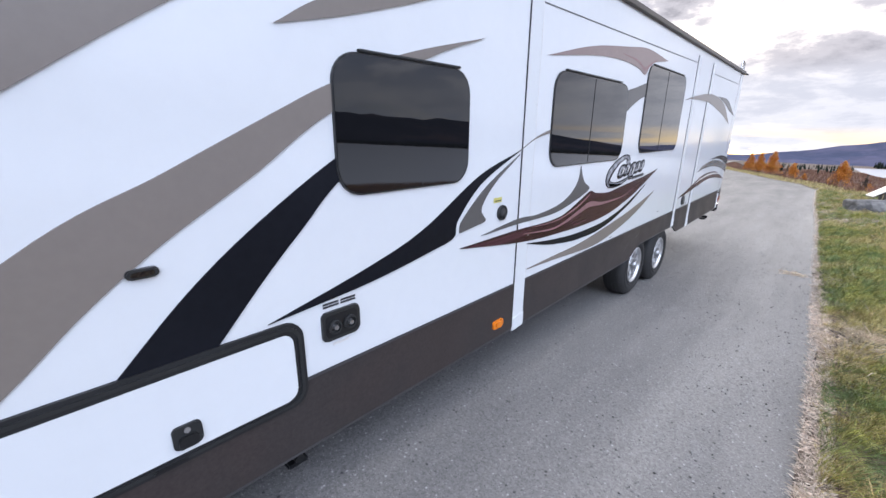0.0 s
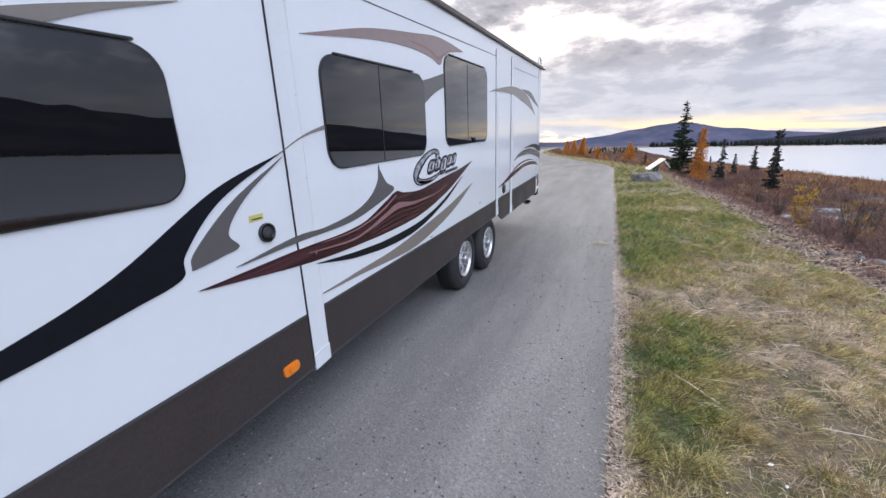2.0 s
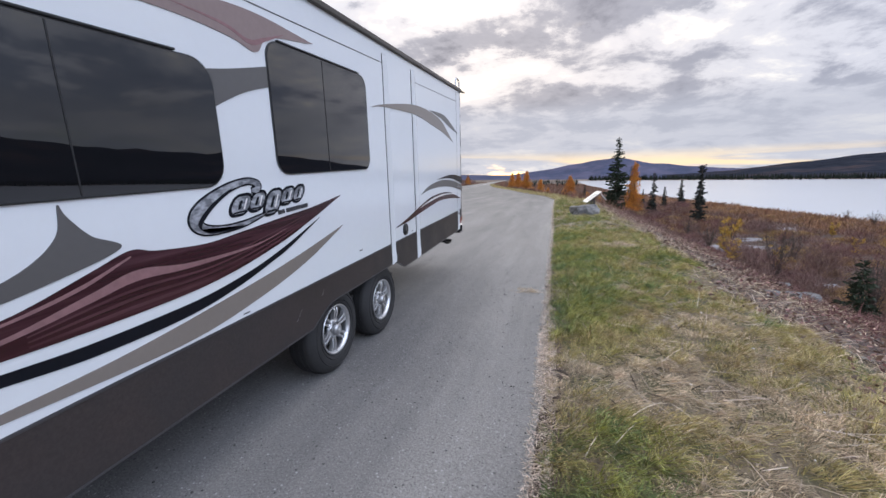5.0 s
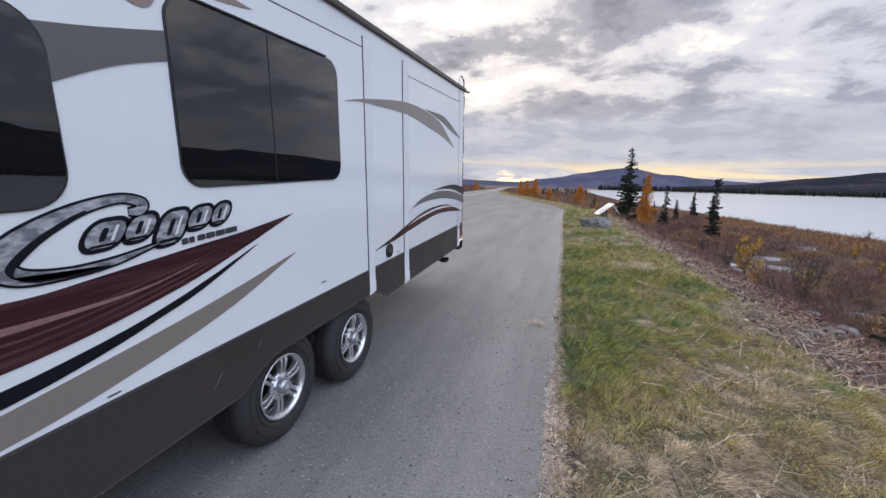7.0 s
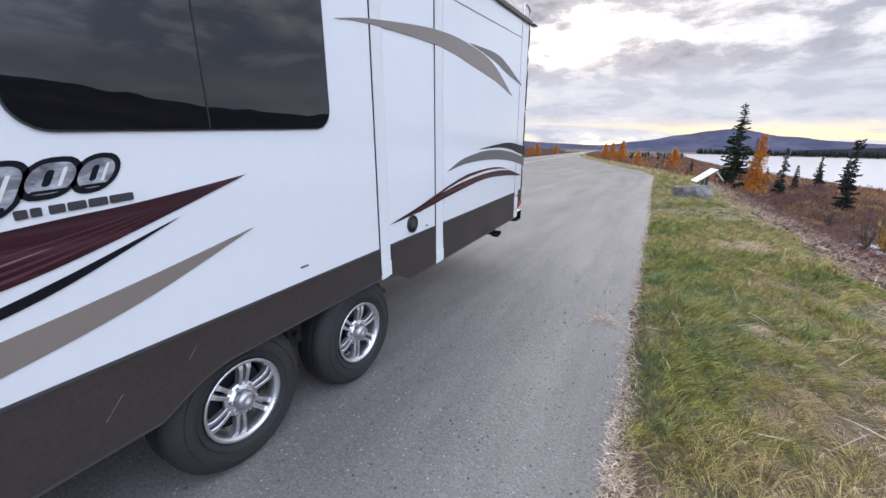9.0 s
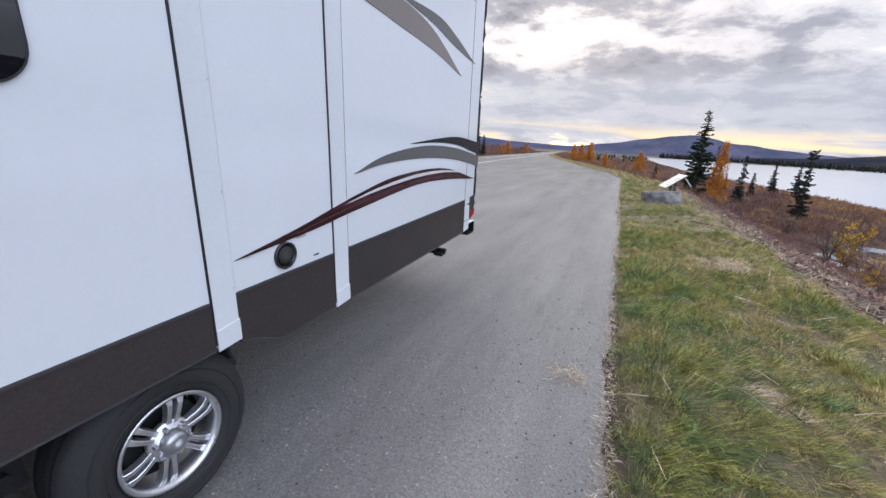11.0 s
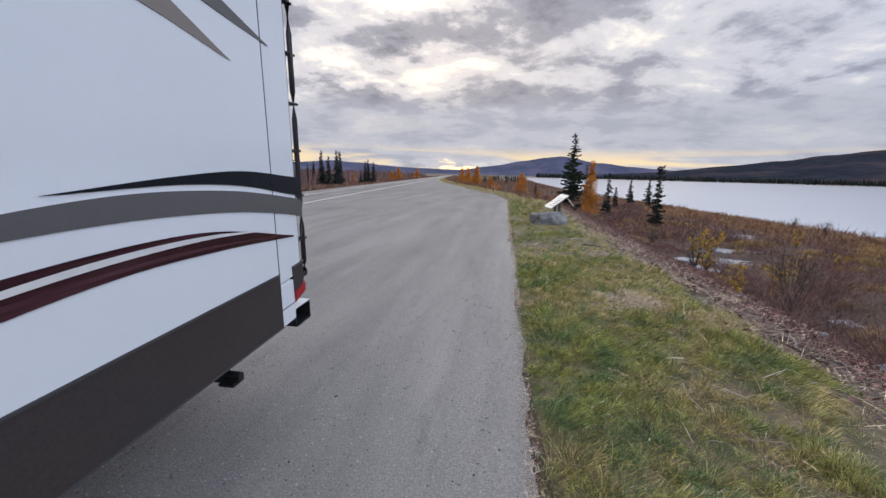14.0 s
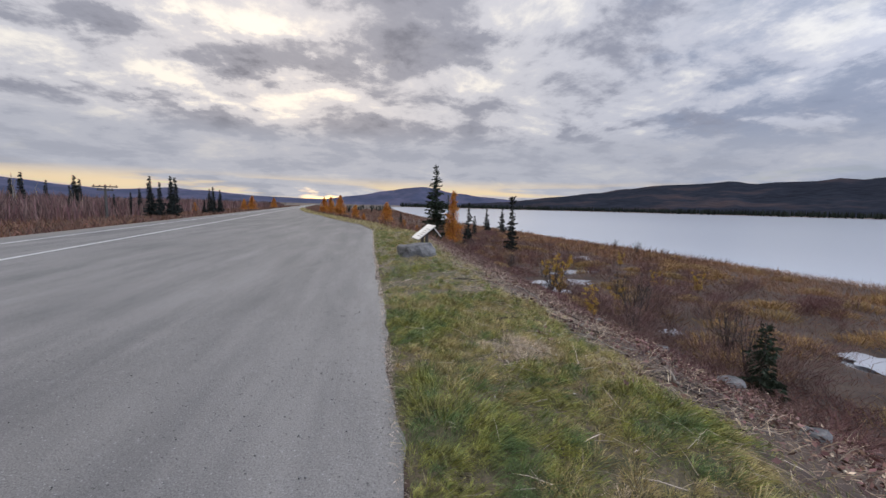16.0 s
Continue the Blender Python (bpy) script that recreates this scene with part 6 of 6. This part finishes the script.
def trees():
    put(spruce(7.4, 1.55, M_NEEDLE, 3, "dense green spruce beside a golden larch", 2.2, 0.22), 6.5, 39.5)
    put(spruce(5.2, 0.9, M_NEEDLE, 5, "smaller green spruce behind the larch", 1.0, 0.3), 8.2, 42.5)
    put(spruce(5.0, 0.62, M_DARKNEEDLE, 11, "thin black spruce with a club-shaped top", 1.4, 0.42, True, 1.5), 12.9, 36.8)
    put(spruce(4.4, 0.62, M_DARKNEEDLE, 12, "thin dark spruce in the marsh", 1.0, 0.4, fat=1.5), 10.4, 43.0)
    thin = put(spruce(4.0, 0.68, M_DARKNEEDLE, 14, "small dark spruce in the marsh", 0.9, 0.4, fat=1.7), 19.9, 62.0)
    thin["group"] = "small marsh spruces"
    for x, y, t, s in ((18.3, 65.0, 40, 0.92), (14.3, 56.5, 80, 0.68), (17.2, 60, 150, 0.55), (12.3, 60, 190, 0.6), (5.0, 70, 20, 0.7)):
        again(thin, x, y, t, s)
    put(leafy("larch_tree", 5.1, 1.0, M_LARCH, 4, "golden autumn larch beside a spruce", 9000, 0.05), 7.7, 37.2)
    a = put(leafy("larch_tree", 4.0, 1.6, M_LARCH, 8, "broad golden larch by the road", 7000, 0.07), 2.4, 56)
    a["group"] = "golden larches by the road"
    for x, y, t, s in ((-4.4, 66, 60, 0.85), (-6.2, 70, 130, 0.75), (-1.0, 69, 200, 0.6), (4.9, 60, 250, 0.5), (6.0, 52, 20, 0.4), (-2.6, 74, 99, 0.9), (-8.5, 80, 12, 0.8), (-28, 104, 90, 0.9), (-31, 108, 160, 0.75), (-27, 120, 30, 0.8), (-33, 86, 210, 0.5)):
        again(a, x, y, t, s)
    # beyond the highway
    dark = put(spruce(5.4, 0.75, M_DARKNEEDLE, 21, "narrow black spruce beyond the highway", 0.9, 0.3, fat=1.9), -28.0, 61)
    dark["group"] = "black spruces beyond the highway"
    for x, y, t, s in ((-26.6, 60.5, 30, 0.85), (-26.2, 62.5, 70, 1.02), (-25.2, 61.5, 140, 0.98), (-25.8, 74, 10, 0.8), (-24.9, 73, 60, 0.86), (-24.4, 74.5, 100, 0.78), (-27.4, 76, 160, 0.5), (-36, 60, 50, 0.95), (-39, 55, 110, 0.8), (-44, 63, 15, 1.0), (-47, 60, 85, 0.9), (-52, 68, 120, 1.0), (-41, 68, 190, 0.8), (-35, 72, 220, 0.75), (-56, 66, 33, 0.95), (-60, 74, 66, 1.05), (-49, 74, 12, 0.9), (-33, 66, 77, 0.6), (-64, 70, 5, 0.9), (-30.5, 58, 44, 0.55), (-38, 64, 9, 0.9), (-43, 58, 200, 0.75), (-54, 61, 31, 0.8), (-58, 60, 12, 0.9), (-34.5, 57, 150, 0.7)):
        again(dark, x, y, t, s)
    birch = put(leafy("bare_birch", 4.6, 0.7, M_YELLOWLEAF, 31, "nearly bare pale-trunked birch", 90, 0.04, bark=M_PALEBARK), -35, 50)
    birch["group"] = "bare birches beyond the highway"
    for x, y, t, s in ((-37, 53, 50, 0.9), (-40, 60, 90, 0.9), (-43, 54, 150, 0.8), (-33, 55, 200, 0.7), (-46, 66, 20, 1.0), (-30, 52, 220, 0.45), (-50, 58, 120, 0.9)):
        again(birch, x, y, t, s)
    # marsh shrubs
    y1 = put(leafy("yellow_shrub", 2.1, 0.62, M_YELLOWLEAF, 41, "yellow-leaved willow shrub in the marsh", 1500, 0.05, False, stems=9, category="shrub"), 9.5, 19.9)
    y1["group"] = "yellow willow shrubs"
    for x, y, t, s in ((10.2, 16.4, 60, 0.55), (7.9, 14.2, 120, 0.5), (17.0, 20.3, 33, 0.55), (10.9, 24.6, 200, 0.5), (15.5, 21.5, 20, 0.5), (7.4, 13.3, 75, 0.3), (18.4, 29.0, 15, 0.5)):
        again(y1, x, y, t, s)
    b1 = put(leafy("bare_shrub", 1.9, 0.8, M_LITTER, 51, "leafless grey-brown shrub in the marsh", 90, 0.03, False, stems=22, category="shrub"), 8.9, 13.6)
    b1["group"] = "bare shrubs"
    for x, y, t, s in ((9.9, 10.6, 50, 0.9), (10.8, 12.2, 100, 0.8), (24.5, 36, 10, 0.7), (7.9, 17.2, 150, 0.7), (9.6, 27, 40, 0.7), (25.5, 41, 40, 0.6), (12.6, 9.3, 15, 0.9), (11.8, 18.8, 140, 0.8)):
        again(b1, x, y, t, s)
    put(spruce(1.55, 0.5, M_NEEDLE, 61, "young dark green spruce at the foot of the bank", 1.6, 0.3), 9.0, 9.6)
    put(spruce(1.1, 0.45, M_NEEDLE, 62, "young spruce by a marsh pool", 1.6, 0.3), 13.4, 8.9)


def build_pole(x, y):
    p = new("utility_pole")
    tagged(p, "old wooden utility pole with crossarms", "utility pole")
    part("pole", tube(bmesh.new(), [(0, 0, -0.3), (0, 0, 3.7)], [0.14, 0.10], 10), M_WOOD, p)
    for z, w in ((3.5, 1.1), (3.15, 0.7)):
        part("crossarm", boxed(-w, w, -0.05, 0.05, z - 0.06, z + 0.06, bevel=0.01), M_WOOD, p)
        for k in (-0.85, -0.4, 0.4, 0.85):
            part("insulator", tube(bmesh.new(), [(k * w, 0, z + 0.06), (k * w, 0, z + 0.2)], [0.03, 0.045], 8), M_STEEL, p)
    p.location = (x, y, float(height(x, y)))
    p.rotation_euler = (0, 0, radians(14))


def debris():
    # fallen branches at the top of the bank
    r = np.random.default_rng(5)
    for k in range(64):
        y = r.uniform(-1, 22) if k < 34 else r.uniform(6.5, 15.0)
        x = float(edge_x(y)) + (r.uniform(2.4, 5.2) if k < 34 else r.uniform(2.2, 4.2))
        L, a = r.uniform(0.35, 1.5), r.uniform(0, math.pi)
        pts = []
        for i in range(5):
            s = (i / 4 - 0.5) * L
            px, py = x + s * math.cos(a) + 0.03 * r.normal(), y + s * math.sin(a) + 0.03 * r.normal()
            pts.append((px, py, float(height(px, py)) + 0.02 + 0.015 * abs(r.normal())))
        rr = r.uniform(0.006, 0.016)
        b = part("fallen_branch", tube(bmesh.new(), pts, [rr, rr * 0.95, rr * 0.8, rr * 0.65, rr * 0.4], 6), M_PALEBARK if k % 2 else M_BARK, None, "", True)
        tagged(b, "pale fallen branch on the bank" if k % 2 else "dark fallen branch on the bank", "branch", "fallen branches")
    # a scrap of straw blown onto the asphalt, and pale leaves in the grass
    n = 170
    x, y = 1.33 + 0.09 * r.normal(size=n), 2.9 + 0.07 * r.normal(size=n)
    ob = blades("straw_scrap", np.stack([x, y, 0.008 + 0.012 * r.random(n)], 1), lean(n, 4.0), 0.04 + 0.07 * r.random(n), 0.002 + 0.002 * r.random(n), 0.3 * r.random(n), M_STRAW)
    tagged(ob, "scrap of dry straw lying on the asphalt", "straw", kind="stuff")
    n = 110
    x, y, d = verge_points(n, -3, 18, 0.2, 3.2)
    b = on_ground(x, y, -0.07)
    tagged(flakes("pale_leaf", b, 0.008 + 0.012 * r.random(n), M_PAPER, tilt=0.4), "pale fallen leaves in the grass", "leaves", kind="stuff")
    # grit on the asphalt
    n = 8000
    y = -4.5 + 22 * r.random(n) ** 1.4
    d = 4.2 * r.random(n) ** 1.6
    x = edge_x(y) - d
    s = 0.0022 + 0.007 * r.random(n) ** 3
    c = np.stack([x, y, 0.008 * ripple(x, y, 2.2) + s * 0.4], 1)
    o = np.array([[1, 0, 0], [0, 1, 0], [-1, 0, 0], [0, -1, 0], [0, 0, 0.8], [0, 0, -0.8]])
    v = (c[:, None] + o[None] * s[:, None, None] * r.uniform(0.7, 1.3, (n, 6, 1))).reshape(-1, 3)
    i = np.arange(n)[:, None] * 6
    ob = bulk("grit", v, [np.concatenate([i + np.array([[a, (a + 1) % 4, 4]]) for a in range(4)] + [i + np.array([[(a + 1) % 4, a, 5]]) for a in range(4)])], M_PEBBLE)
    tagged(ob, "loose grit and small stones on the asphalt", "grit", kind="stuff")


build_pole(-26.6, 50.0)
far_forest()
trees()
debris()
fields()
marsh()
bank()
grass_verge()
